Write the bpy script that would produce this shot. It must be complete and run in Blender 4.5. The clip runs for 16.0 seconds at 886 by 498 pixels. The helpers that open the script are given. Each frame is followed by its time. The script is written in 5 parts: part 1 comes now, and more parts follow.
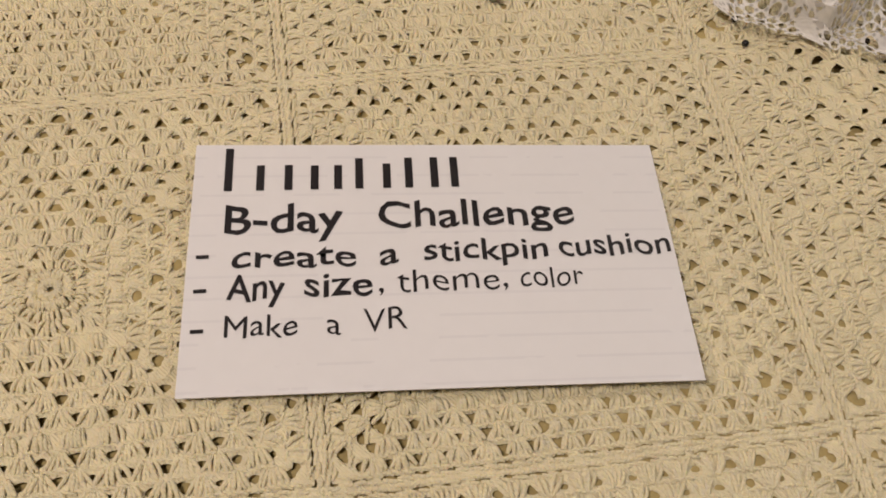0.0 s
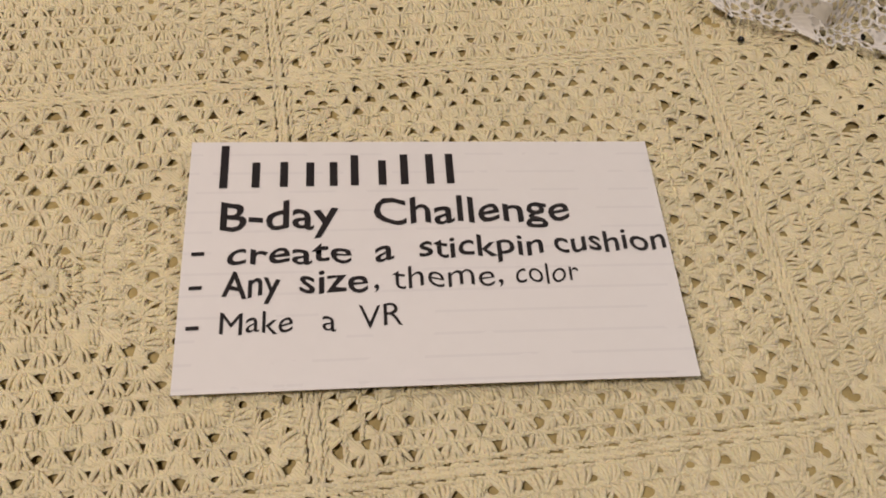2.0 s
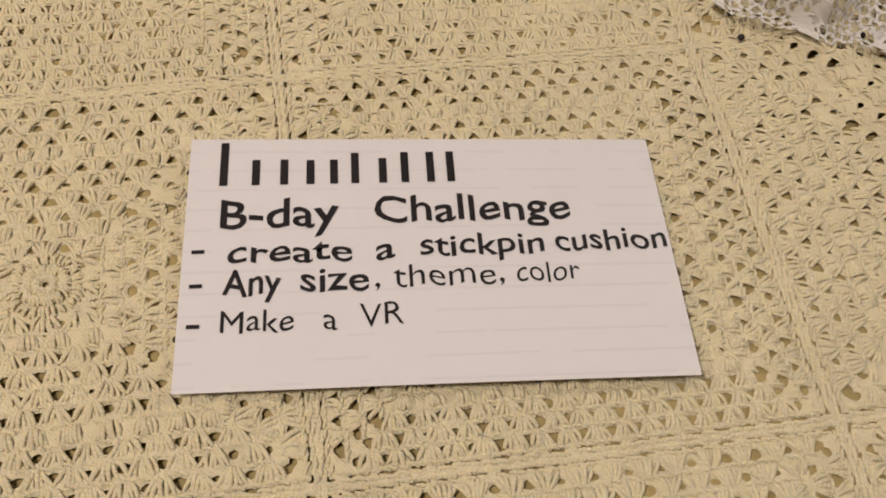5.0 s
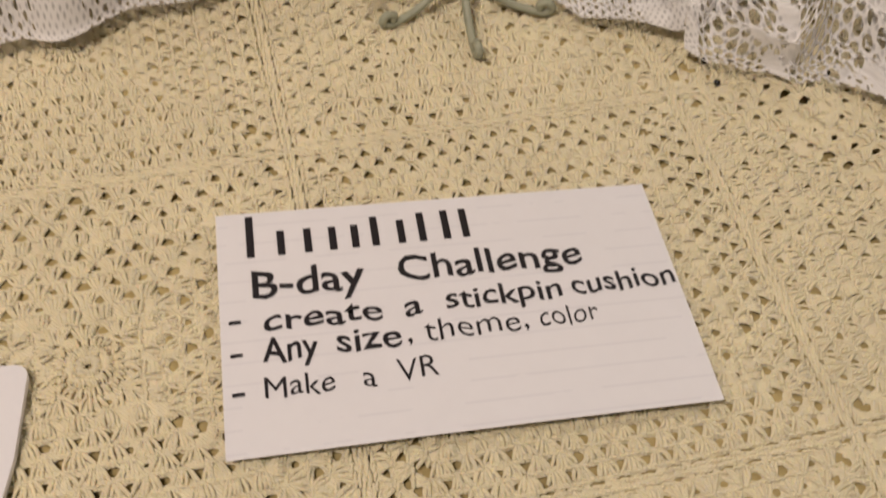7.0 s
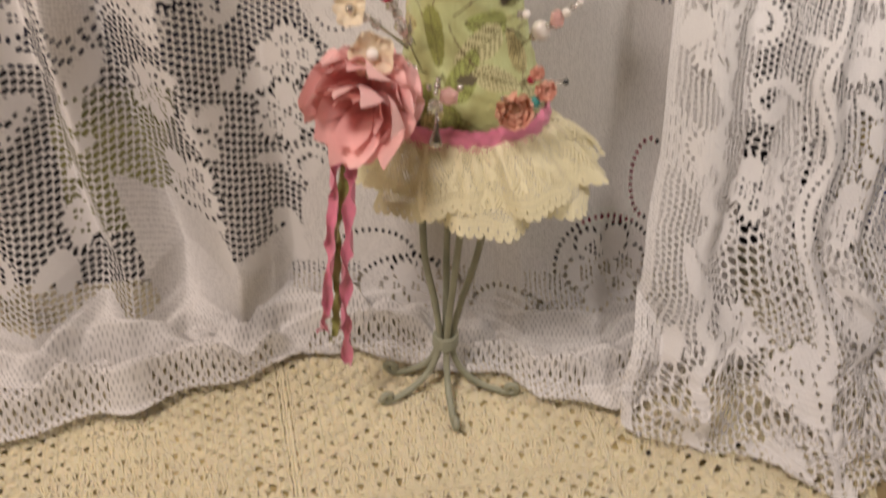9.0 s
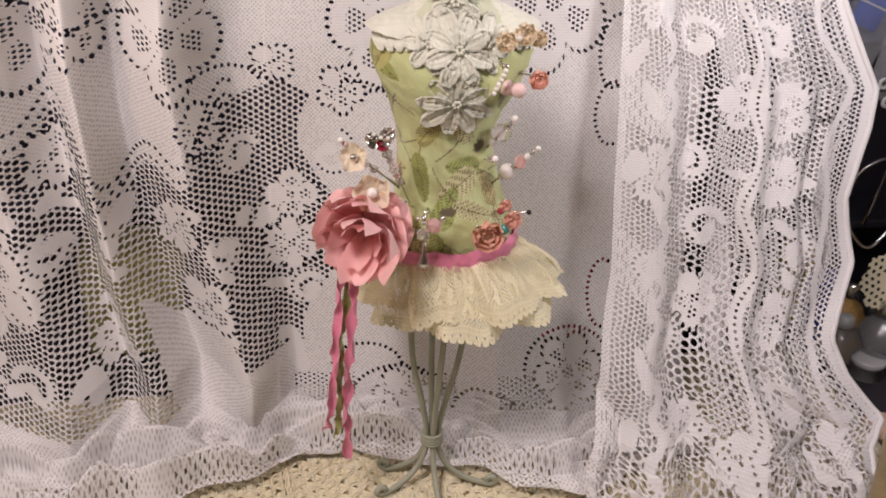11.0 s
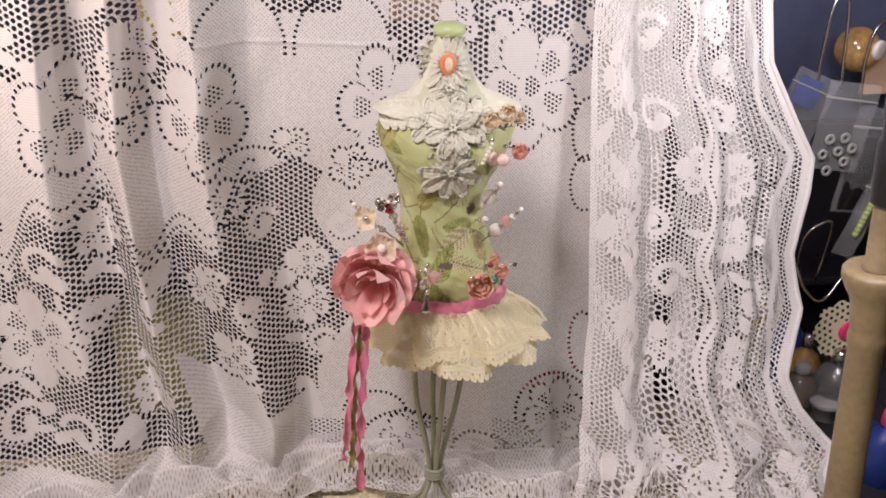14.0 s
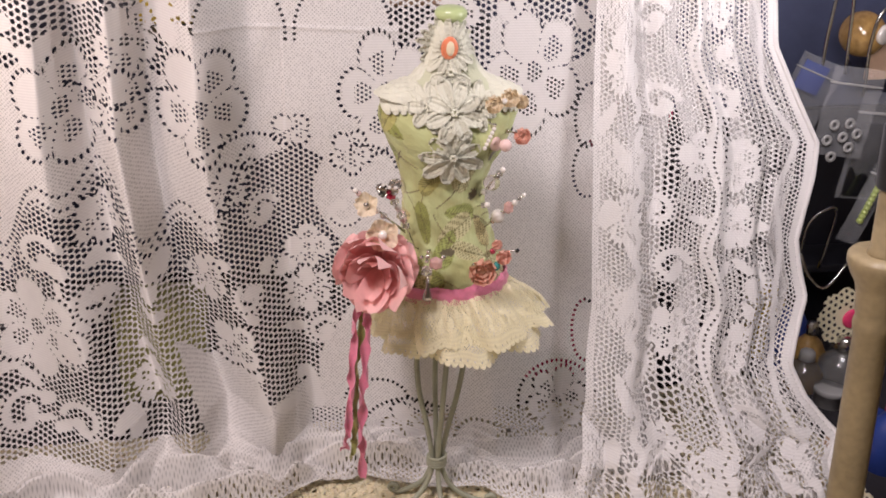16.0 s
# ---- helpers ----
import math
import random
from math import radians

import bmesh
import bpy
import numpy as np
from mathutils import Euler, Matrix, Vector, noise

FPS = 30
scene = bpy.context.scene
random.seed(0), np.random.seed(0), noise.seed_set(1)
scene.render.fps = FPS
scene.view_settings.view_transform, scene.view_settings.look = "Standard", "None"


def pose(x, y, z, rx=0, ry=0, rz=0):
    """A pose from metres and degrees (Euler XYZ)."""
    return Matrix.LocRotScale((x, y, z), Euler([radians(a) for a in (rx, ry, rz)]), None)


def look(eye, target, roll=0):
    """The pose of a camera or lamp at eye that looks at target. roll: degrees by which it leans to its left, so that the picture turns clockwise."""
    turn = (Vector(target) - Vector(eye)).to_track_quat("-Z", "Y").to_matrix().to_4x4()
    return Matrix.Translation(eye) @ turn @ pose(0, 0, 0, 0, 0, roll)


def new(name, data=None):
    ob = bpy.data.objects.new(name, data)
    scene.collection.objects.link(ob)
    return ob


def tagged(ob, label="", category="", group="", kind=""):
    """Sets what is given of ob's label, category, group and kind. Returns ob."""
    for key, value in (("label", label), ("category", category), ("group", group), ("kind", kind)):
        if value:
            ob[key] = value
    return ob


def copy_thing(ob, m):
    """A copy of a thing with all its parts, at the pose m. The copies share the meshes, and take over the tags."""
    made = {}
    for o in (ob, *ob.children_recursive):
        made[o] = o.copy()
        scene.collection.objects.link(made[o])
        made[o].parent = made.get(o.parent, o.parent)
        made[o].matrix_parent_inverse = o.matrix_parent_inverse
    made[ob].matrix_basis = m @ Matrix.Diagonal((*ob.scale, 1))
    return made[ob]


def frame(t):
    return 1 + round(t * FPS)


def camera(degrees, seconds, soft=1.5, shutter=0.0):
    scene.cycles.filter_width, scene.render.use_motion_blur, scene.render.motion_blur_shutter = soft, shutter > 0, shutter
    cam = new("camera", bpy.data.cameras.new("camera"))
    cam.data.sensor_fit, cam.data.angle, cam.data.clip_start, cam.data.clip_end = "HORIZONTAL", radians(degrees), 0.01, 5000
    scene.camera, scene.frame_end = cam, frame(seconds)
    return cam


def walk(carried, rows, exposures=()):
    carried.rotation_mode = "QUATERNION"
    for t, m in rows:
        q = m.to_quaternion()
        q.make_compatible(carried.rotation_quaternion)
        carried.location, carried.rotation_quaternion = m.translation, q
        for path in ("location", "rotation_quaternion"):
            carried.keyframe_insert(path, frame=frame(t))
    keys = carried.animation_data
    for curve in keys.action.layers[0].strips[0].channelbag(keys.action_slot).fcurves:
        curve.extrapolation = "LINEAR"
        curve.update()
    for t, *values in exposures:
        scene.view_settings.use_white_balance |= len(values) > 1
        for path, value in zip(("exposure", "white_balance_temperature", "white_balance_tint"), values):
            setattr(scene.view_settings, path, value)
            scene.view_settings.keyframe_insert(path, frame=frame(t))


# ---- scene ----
cam = camera(45.83, 16.0, soft=1.8, shutter=0.8)
PATH = [
    (0.0, (-0.01911, -0.14926, 0.23068), (0.05836, 0.40680, -0.59685), 5.26),
    (0.5, (-0.01814, -0.15017, 0.23105), (0.05682, 0.40727, -0.59579), 4.97),
    (1.0, (-0.01822, -0.14967, 0.23063), (0.05775, 0.40825, -0.59578), 4.93),
    (1.5, (-0.01747, -0.15055, 0.23107), (0.05869, 0.40608, -0.59620), 4.92),
    (2.0, (-0.01783, -0.14990, 0.23064), (0.05923, 0.40504, -0.59767), 5.12),
    (2.5, (-0.01895, -0.14826, 0.22982), (0.05914, 0.40337, -0.60060), 5.39),
    (3.0, (-0.01914, -0.14788, 0.22982), (0.06288, 0.40132, -0.60184), 5.74),
    (3.5, (-0.01921, -0.14817, 0.23025), (0.06257, 0.40085, -0.60155), 5.75),
    (6.0, (-0.02249, -0.14886, 0.23138), (0.06998, 0.40222, -0.59793), 6.29),
    (6.5, (-0.03248, -0.15184, 0.23547), (0.09288, 0.42134, -0.57432), 7.13),
    (7.0, (-0.04196, -0.15485, 0.24061), (0.09688, 0.43348, -0.55599), 5.08),
    (7.5, (-0.03597, -0.16613, 0.26106), (0.09048, 0.47247, -0.49801), 4.02),
    (8.0, (-0.03406, -0.18232, 0.28650), (0.09886, 0.52276, -0.41006), 3.49),
    (8.5, (-0.03740, -0.19523, 0.30674), (0.10133, 0.56037, -0.33343), 3.24),
    (9.0, (-0.03722, -0.20556, 0.31932), (0.09757, 0.59306, -0.26724), 3.13),
    (9.2, (-0.03435, -0.21096, 0.32314), (0.09136, 0.60441, -0.24199), 2.80),
    (11.3, (-0.06013, -0.27870, 0.35331), (0.11793, 0.58428, -0.11951), 2.66),
    (11.5, (-0.06189, -0.28568, 0.35433), (0.11711, 0.57995, -0.11328), 2.52),
    (12.0, (-0.06832, -0.30805, 0.35995), (0.11884, 0.57344, -0.07358), 2.38),
    (12.5, (-0.07185, -0.32325, 0.36354), (0.11840, 0.57224, -0.03882), 2.18),
    (13.0, (-0.07216, -0.32908, 0.36492), (0.11751, 0.56689, -0.03667), 1.91),
    (13.5, (-0.07244, -0.33342, 0.36581), (0.11465, 0.56525, -0.03093), 1.73),
    (14.0, (-0.07504, -0.33968, 0.36530), (0.11385, 0.55881, -0.03098), 1.76),
    (14.5, (-0.07412, -0.34067, 0.36361), (0.11561, 0.55899, -0.02959), 1.62),
    (15.0, (-0.07456, -0.34026, 0.36271), (0.11443, 0.55882, -0.03217), 1.60),
    (15.5, (-0.07451, -0.33858, 0.36297), (0.11272, 0.55878, -0.03665), 1.58),
    (16.0, (-0.07451, -0.33700, 0.36165), (0.11238, 0.55838, -0.04254), 1.60),
]
walk(cam, [(t, look(eye, target, roll)) for t, eye, target, roll in PATH], [(0.0, -0.28, 6500, 10), (8.0, -0.22, 6500, 11), (11.3, -0.07, 5900, 19), (16.0, -0.04, 5900, 19)])

# ---- light ----
world = bpy.data.worlds.new("world")
scene.world = world
world.use_nodes = True
world.node_tree.nodes["Background"].inputs[0].default_value = (0.9, 0.8, 0.72, 1)
world.node_tree.nodes["Background"].inputs[1].default_value = 0.16


def area_lamp(name, eye, target, size, watts, colour):
    data = bpy.data.lights.new(name, "AREA")
    data.shape, data.size, data.energy, data.color = "DISK", size, watts, colour
    ob = new(name, data)
    ob.matrix_world = look(eye, target)
    return ob


area_lamp("room_lamp_light", (-0.32, -0.28, 0.84), (0.0, 0.12, 0.10), 0.20, 6.3, (1.0, 0.86, 0.76))
for bulb_place, watts, tone in (((0.197, 0.040, 0.306), 1.0, (1.0, 0.90, 0.83)), ((-0.252, 0.050, 0.306), 0.80, (1.0, 0.74, 0.56))):
    bulb_data = bpy.data.lights.new("candle_bulb_light", "POINT")
    bulb_data.energy, bulb_data.color, bulb_data.shadow_soft_size = watts, tone, 0.028
    new("candle_bulb_light", bulb_data).location = bulb_place


# ---- materials ----
def material(name, colour, rough=0.6, metal=0.0, grain=0.0, vary=0.12, scale=60.0, bump=0.2, coat=0.0, sheen=0.0,
             alpha=1.0, transmission=0.0, second=None, subsurface=0.0):
    """A surface with variation at two sizes and fine relief."""
    m = bpy.data.materials.new(name)
    m.use_nodes = True
    nt = m.node_tree
    n, l = nt.nodes, nt.links
    p = n["Principled BSDF"]
    tc = n.new("ShaderNodeTexCoord")
    big = n.new("ShaderNodeTexNoise")
    big.inputs["Scale"].default_value, big.inputs["Detail"].default_value = scale, 4
    small = n.new("ShaderNodeTexNoise")
    small.inputs["Scale"].default_value, small.inputs["Detail"].default_value = scale * 12, 3
    for tex in (big, small):
        l.new(tc.outputs["Object"], tex.inputs["Vector"])
    mix = n.new("ShaderNodeMix")
    mix.data_type = "RGBA"
    dark = second or tuple(c * (1 - vary) for c in colour)
    mix.inputs["A"].default_value, mix.inputs["B"].default_value = (*dark, 1), (*colour, 1)
    add = n.new("ShaderNodeMath")
    add.operation = "MULTIPLY_ADD"
    l.new(big.outputs[0], add.inputs[0])
    add.inputs[1].default_value = 0.7
    half = n.new("ShaderNodeMath")
    half.operation = "MULTIPLY"
    l.new(small.outputs[0], half.inputs[0])
    half.inputs[1].default_value = 0.5
    l.new(half.outputs[0], add.inputs[2])
    ramp = n.new("ShaderNodeMapRange")
    ramp.inputs[1].default_value, ramp.inputs[2].default_value = 0.4, 0.8
    l.new(add.outputs[0], ramp.inputs[0])
    l.new(ramp.outputs[0], mix.inputs["Factor"])
    l.new(mix.outputs["Result"], p.inputs["Base Color"])
    p.inputs["Roughness"].default_value, p.inputs["Metallic"].default_value = rough, metal
    p.inputs["Coat Weight"].default_value, p.inputs["Sheen Weight"].default_value = coat, sheen
    p.inputs["Transmission Weight"].default_value, p.inputs["Alpha"].default_value = transmission, alpha
    p.inputs["Subsurface Weight"].default_value = subsurface
    p.inputs["Subsurface Scale"].default_value = 0.003
    if bump:
        b = n.new("ShaderNodeBump")
        b.inputs["Strength"].default_value, b.inputs["Distance"].default_value = bump, 0.0006
        l.new(small.outputs[0], b.inputs["Height"])
        l.new(b.outputs[0], p.inputs["Normal"])
    return m


def cloth_back(m, share):
    """Lets some light pass through a thin cloth."""
    nt = m.node_tree
    n, l = nt.nodes, nt.links
    p, out = n["Principled BSDF"], n["Material Output"]
    tr, mx = n.new("ShaderNodeBsdfTranslucent"), n.new("ShaderNodeMixShader")
    src = p.inputs["Base Color"].links[0].from_socket
    l.new(src, tr.inputs["Color"])
    mx.inputs[0].default_value = share
    l.new(p.outputs[0], mx.inputs[1])
    l.new(tr.outputs[0], mx.inputs[2])
    l.new(mx.outputs[0], out.inputs["Surface"])
    return m


def math_node(nt, op, a, b=None, c=None):
    k = nt.nodes.new("ShaderNodeMath")
    k.operation = op
    for i, v in enumerate((a, b, c)):
        if v is None:
            continue
        if isinstance(v, (int, float)):
            k.inputs[i].default_value = v
        else:
            nt.links.new(v, k.inputs[i])
    return k.outputs[0]


def crochet_material():
    """Cream cotton yarn with the twist of its plies along each strand."""
    m = material("cream_crochet_cotton", (0.80, 0.72, 0.50), rough=0.9, vary=0.12, scale=35, bump=0.0)
    nt = m.node_tree
    n, l = nt.nodes, nt.links
    uv = n.new("ShaderNodeUVMap")
    uv.uv_map = "stitch"
    sep = n.new("ShaderNodeSeparateXYZ")
    l.new(uv.outputs[0], sep.inputs[0])
    twist = math_node(nt, "SINE", math_node(nt, "MULTIPLY", math_node(nt, "ADD", sep.outputs[0], sep.outputs[1]), 2 * math.pi))
    tc = n.new("ShaderNodeTexCoord")
    fine = n.new("ShaderNodeTexNoise")
    fine.inputs["Scale"].default_value, fine.inputs["Detail"].default_value = 2200, 2
    l.new(tc.outputs["Object"], fine.inputs["Vector"])
    height = math_node(nt, "ADD", math_node(nt, "MULTIPLY", twist, 0.25), math_node(nt, "MULTIPLY", fine.outputs[0], 0.9))
    b = n.new("ShaderNodeBump")
    b.inputs["Strength"].default_value, b.inputs["Distance"].default_value = 0.6, 0.0004
    l.new(height, b.inputs["Height"])
    shader = n["Principled BSDF"]
    l.new(b.outputs[0], shader.inputs["Normal"])
    shader.inputs["Specular IOR Level"].default_value = 0.12
    shader.inputs["Subsurface Weight"].default_value = 0.2
    shader.inputs["Subsurface Radius"].default_value = (1.0, 0.75, 0.35)
    shader.inputs["Subsurface Scale"].default_value = 0.0009
    return m


def net_material(name, colour, dots, share, low=0.58):
    """White lace thread with a tiny woven net."""
    m = material(name, colour, rough=0.8, vary=0.06, scale=25, bump=0.0, sheen=0.2)
    nt = m.node_tree
    n, l = nt.nodes, nt.links
    uv = n.new("ShaderNodeUVMap")
    uv.uv_map = "stitch"
    vor = n.new("ShaderNodeTexVoronoi")
    vor.inputs["Scale"].default_value, vor.inputs["Randomness"].default_value = dots, 0.25
    spin = n.new("ShaderNodeMapping")
    spin.inputs["Rotation"].default_value = (0, 0, 0.785)
    l.new(uv.outputs[0], spin.inputs["Vector"])
    l.new(spin.outputs[0], vor.inputs["Vector"])
    b = n.new("ShaderNodeBump")
    b.inputs["Strength"].default_value, b.inputs["Distance"].default_value = 0.5, 0.0004
    l.new(vor.outputs["Distance"], b.inputs["Height"])
    l.new(b.outputs[0], n["Principled BSDF"].inputs["Normal"])
    hole = n.new("ShaderNodeMapRange")
    hole.inputs[1].default_value, hole.inputs[2].default_value, hole.inputs[3].default_value, hole.inputs[4].default_value = 0.15, 0.40, low, 1.0
    l.new(vor.outputs["Distance"], hole.inputs[0])
    base = n["Principled BSDF"].inputs["Base Color"].links[0].from_socket
    mul = n.new("ShaderNodeMix")
    mul.data_type, mul.blend_type = "RGBA", "MULTIPLY"
    mul.inputs["Factor"].default_value = 1.0
    l.new(base, mul.inputs["A"])
    net = n.new("ShaderNodeAttribute")
    net.attribute_name = "net"
    weave = n.new("ShaderNodeMix")
    weave.data_type = "RGBA"
    rows = n.new("ShaderNodeSeparateXYZ")
    l.new(uv.outputs[0], rows.inputs[0])
    ribs = math_node(nt, "MULTIPLY_ADD", math_node(nt, "SINE", math_node(nt, "MULTIPLY", rows.outputs[1], 2 * math.pi / 0.0014)), 0.045, 0.98)
    l.new(ribs, weave.inputs["A"])
    l.new(hole.outputs[0], weave.inputs["B"])
    l.new(net.outputs["Fac"], weave.inputs["Factor"])
    l.new(weave.outputs["Result"], mul.inputs["B"])
    l.new(mul.outputs["Result"], n["Principled BSDF"].inputs["Base Color"])
    return cloth_back(m, share)


CROCHET = crochet_material()
LACE = net_material("white_lace_thread", (0.86, 0.84, 0.82), 700, 0.22)
LACE_CREAM = net_material("cream_lace_thread", (0.93, 0.87, 0.60), 620, 0.30, 0.80)
TABLE = material("brown_table_wood", (0.54, 0.41, 0.19), rough=0.6, scale=14, vary=0.3)
def ruled(m):
    """Faint rules that show through from the back of a card."""
    nt = m.node_tree
    tc = nt.nodes.new("ShaderNodeTexCoord")
    sep = nt.nodes.new("ShaderNodeSeparateXYZ")
    nt.links.new(tc.outputs["Object"], sep.inputs[0])
    wob = nt.nodes.new("ShaderNodeTexNoise")
    wob.inputs["Scale"].default_value = 60
    nt.links.new(tc.outputs["Object"], wob.inputs["Vector"])
    lines = math_node(nt, "SINE", math_node(nt, "MULTIPLY", sep.outputs[1], 2 * math.pi / 0.0064))
    mask = math_node(nt, "MULTIPLY", math_node(nt, "GREATER_THAN", lines, 0.93), math_node(nt, "GREATER_THAN", wob.outputs[0], 0.47))
    p = nt.nodes["Principled BSDF"]
    mix = nt.nodes.new("ShaderNodeMix")
    mix.data_type, mix.blend_type = "RGBA", "MULTIPLY"
    nt.links.new(math_node(nt, "MULTIPLY", mask, 0.45), mix.inputs["Factor"])
    nt.links.new(p.inputs["Base Color"].links[0].from_socket, mix.inputs["A"])
    mix.inputs["B"].default_value = (0.88, 0.88, 0.90, 1)
    nt.links.new(mix.outputs["Result"], p.inputs["Base Color"])
    return m


PAPER = material("white_card_paper", (0.78, 0.77, 0.79), rough=0.55, vary=0.03, scale=20, bump=0.05)
CARD = ruled(material("white_ruled_card", (0.78, 0.77, 0.79), rough=0.55, vary=0.03, scale=20, bump=0.05))
INK = material("black_marker_ink", (0.012, 0.010, 0.014), rough=0.45, vary=0.3, scale=300, bump=0.0)
WALL = material("dark_navy_wall", (0.045, 0.052, 0.11), rough=0.7, vary=0.3, scale=6)
ROOM = material("warm_room_paint", (0.55, 0.48, 0.40), rough=0.9, vary=0.1, scale=3)
IRON = material("sage_painted_wire", (0.36, 0.37, 0.27), rough=0.5, vary=0.25, scale=90, bump=0.3)


# ---- building helpers ----
def mesh_object(name, bm, mat, parent=None, smooth=True):
    me = bpy.data.meshes.new(name)
    bm.to_mesh(me)
    bm.free()
    if smooth:
        me.polygons.foreach_set("use_smooth", [True] * len(me.polygons))
    if mat:
        me.materials.append(mat)
    ob = new(name, me)
    ob.parent = parent
    return ob


def part(name, bm, mat, parent, label=""):
    return tagged(mesh_object(name, bm, mat, parent), label)


def thing(name, label, category, group="", kind="", at=(0, 0, 0)):
    ob = new(name)
    ob.location = at
    ob.empty_display_size = 0.02
    return tagged(ob, label, category, group, kind)


def arrays_to_mesh(name, verts, tris, mat, uv=None):
    me = bpy.data.meshes.new(name)
    verts, tris = np.asarray(verts, np.float32), np.asarray(tris, np.int32)
    me.vertices.add(len(verts))
    me.vertices.foreach_set("co", verts.ravel())
    me.loops.add(tris.size)
    me.loops.foreach_set("vertex_index", tris.ravel())
    me.polygons.add(len(tris))
    me.polygons.foreach_set("loop_start", np.arange(0, tris.size, 3, dtype=np.int32))
    me.polygons.foreach_set("use_smooth", np.ones(len(tris), bool))
    if uv is not None:
        layer = me.uv_layers.new(name="stitch")
        layer.data.foreach_set("uv", np.asarray(uv[:, :2], np.float32)[tris.ravel()].ravel())
        if uv.shape[1] > 2:
            me.attributes.new("net", "FLOAT", "POINT").data.foreach_set("value", np.ascontiguousarray(uv[:, 2], np.float32))
    me.update()
    me.validate()
    me.materials.append(mat)
    return me


def cut_sheet(name, place, field, uv, mat):
    """A sheet over a grid of places, cut open wherever the field is below zero."""
    ny, nx = field.shape
    idx = np.arange(ny * nx).reshape(ny, nx)
    a, b, c, d = idx[:-1, :-1].ravel(), idx[:-1, 1:].ravel(), idx[1:, 1:].ravel(), idx[1:, :-1].ravel()
    tri = np.concatenate((np.stack((a, b, c), 1), np.stack((a, c, d), 1)))
    f, p, q = field.ravel(), place.reshape(-1, 3), uv.reshape(-1, uv.shape[2])
    up = f[tri] > 0
    count = up.sum(1)
    total = ny * nx

    def roll(t, first):
        return t[np.arange(len(t))[:, None], (first[:, None] + np.arange(3)) % 3]

    one = roll(tri[count == 1], up[count == 1].argmax(1))
    two = roll(tri[count == 2], (~up[count == 2]).argmax(1))
    ends = np.concatenate((one[:, [0, 1]], one[:, [0, 2]], two[:, [0, 1]], two[:, [0, 2]]))
    ends.sort(axis=1)
    keys, where = np.unique(ends[:, 0].astype(np.int64) * total + ends[:, 1], return_inverse=True)
    where = where.ravel() + total
    i, j = keys // total, keys % total
    t = (f[i] / (f[i] - f[j]))[:, None]
    p = np.concatenate((p, p[i] + t * (p[j] - p[i])))
    q = np.concatenate((q, q[i] + t * (q[j] - q[i])))
    n1, n2 = len(one), len(two)
    o1, o2, w1, w2 = where[:n1], where[n1:2 * n1], where[2 * n1:2 * n1 + n2], where[2 * n1 + n2:]
    tris = np.concatenate((tri[count == 3], np.stack((one[:, 0], o1, o2), 1),
                           np.stack((w1, two[:, 1], two[:, 2]), 1), np.stack((w1, two[:, 2], w2), 1)))
    used, flat = np.unique(tris, return_inverse=True)
    return arrays_to_mesh(name, p[used], flat.reshape(-1, 3), mat, q[used])


def smooth_step(lo, hi, x):
    t = np.clip((x - lo) / (hi - lo), 0, 1)
    return t * t * (3 - 2 * t)


def value_noise(x, y, seed):
    """Smooth noise over arrays, about -1 to 1."""
    rng = np.random.RandomState(seed)
    tab = rng.rand(64, 64) * 2 - 1
    xi, yi = np.floor(x).astype(int), np.floor(y).astype(int)
    fx, fy = x - xi, y - yi
    fx, fy = fx * fx * (3 - 2 * fx), fy * fy * (3 - 2 * fy)
    g = lambda i, j: tab[(yi + j) % 64, (xi + i) % 64]
    return (g(0, 0) * (1 - fx) + g(1, 0) * fx) * (1 - fy) + (g(0, 1) * (1 - fx) + g(1, 1) * fx) * fy


def box(bm, lo, hi, bevel=0.0):
    m = Matrix.Translation([(p + q) / 2 for p, q in zip(lo, hi)]) @ Matrix.Diagonal([q - p for p, q in zip(lo, hi)] + [1])
    got = bmesh.ops.create_cube(bm, size=1, matrix=m)
    if bevel:
        edges = list({e for v in got["verts"] for e in v.link_edges})
        bmesh.ops.bevel(bm, geom=edges, offset=bevel, segments=2, profile=0.5, affect="EDGES")


def tube(bm, pts, radius, sides=8, taper=None):
    """A round bar along points."""
    pts = [Vector(p) for p in pts]
    rings, side = [], None
    for k, p in enumerate(pts):
        way = (pts[min(k + 1, len(pts) - 1)] - pts[max(k - 1, 0)]).normalized()
        if side is None:
            side = way.orthogonal().normalized()
        side = (side - way * side.dot(way)).normalized()
        other = way.cross(side)
        r = radius if taper is None else radius * taper(k / (len(pts) - 1))
        rings.append([bm.verts.new(p + r * (math.cos(a) * side + math.sin(a) * other))
                      for a in (2 * math.pi * i / sides for i in range(sides))])
    for lo, hi in zip(rings, rings[1:]):
        for i in range(sides):
            bm.faces.new((lo[i], lo[(i + 1) % sides], hi[(i + 1) % sides], hi[i]))
    bm.faces.new(rings[0][::-1])
    bm.faces.new(rings[-1])


def lathe(bm, rows, sides=32, centre=(0, 0, 0)):
    """Rows of (z, radius) turned about the upright through centre."""
    rings = [[bm.verts.new((centre[0] + r * math.cos(2 * math.pi * i / sides), centre[1] + r * math.sin(2 * math.pi * i / sides), centre[2] + z))
              for i in range(sides)] for z, r in rows]
    for lo, hi in zip(rings, rings[1:]):
        for i in range(sides):
            bm.faces.new((lo[i], lo[(i + 1) % sides], hi[(i + 1) % sides], hi[i]))
    bm.faces.new(rings[0][::-1])
    bm.faces.new(rings[-1])


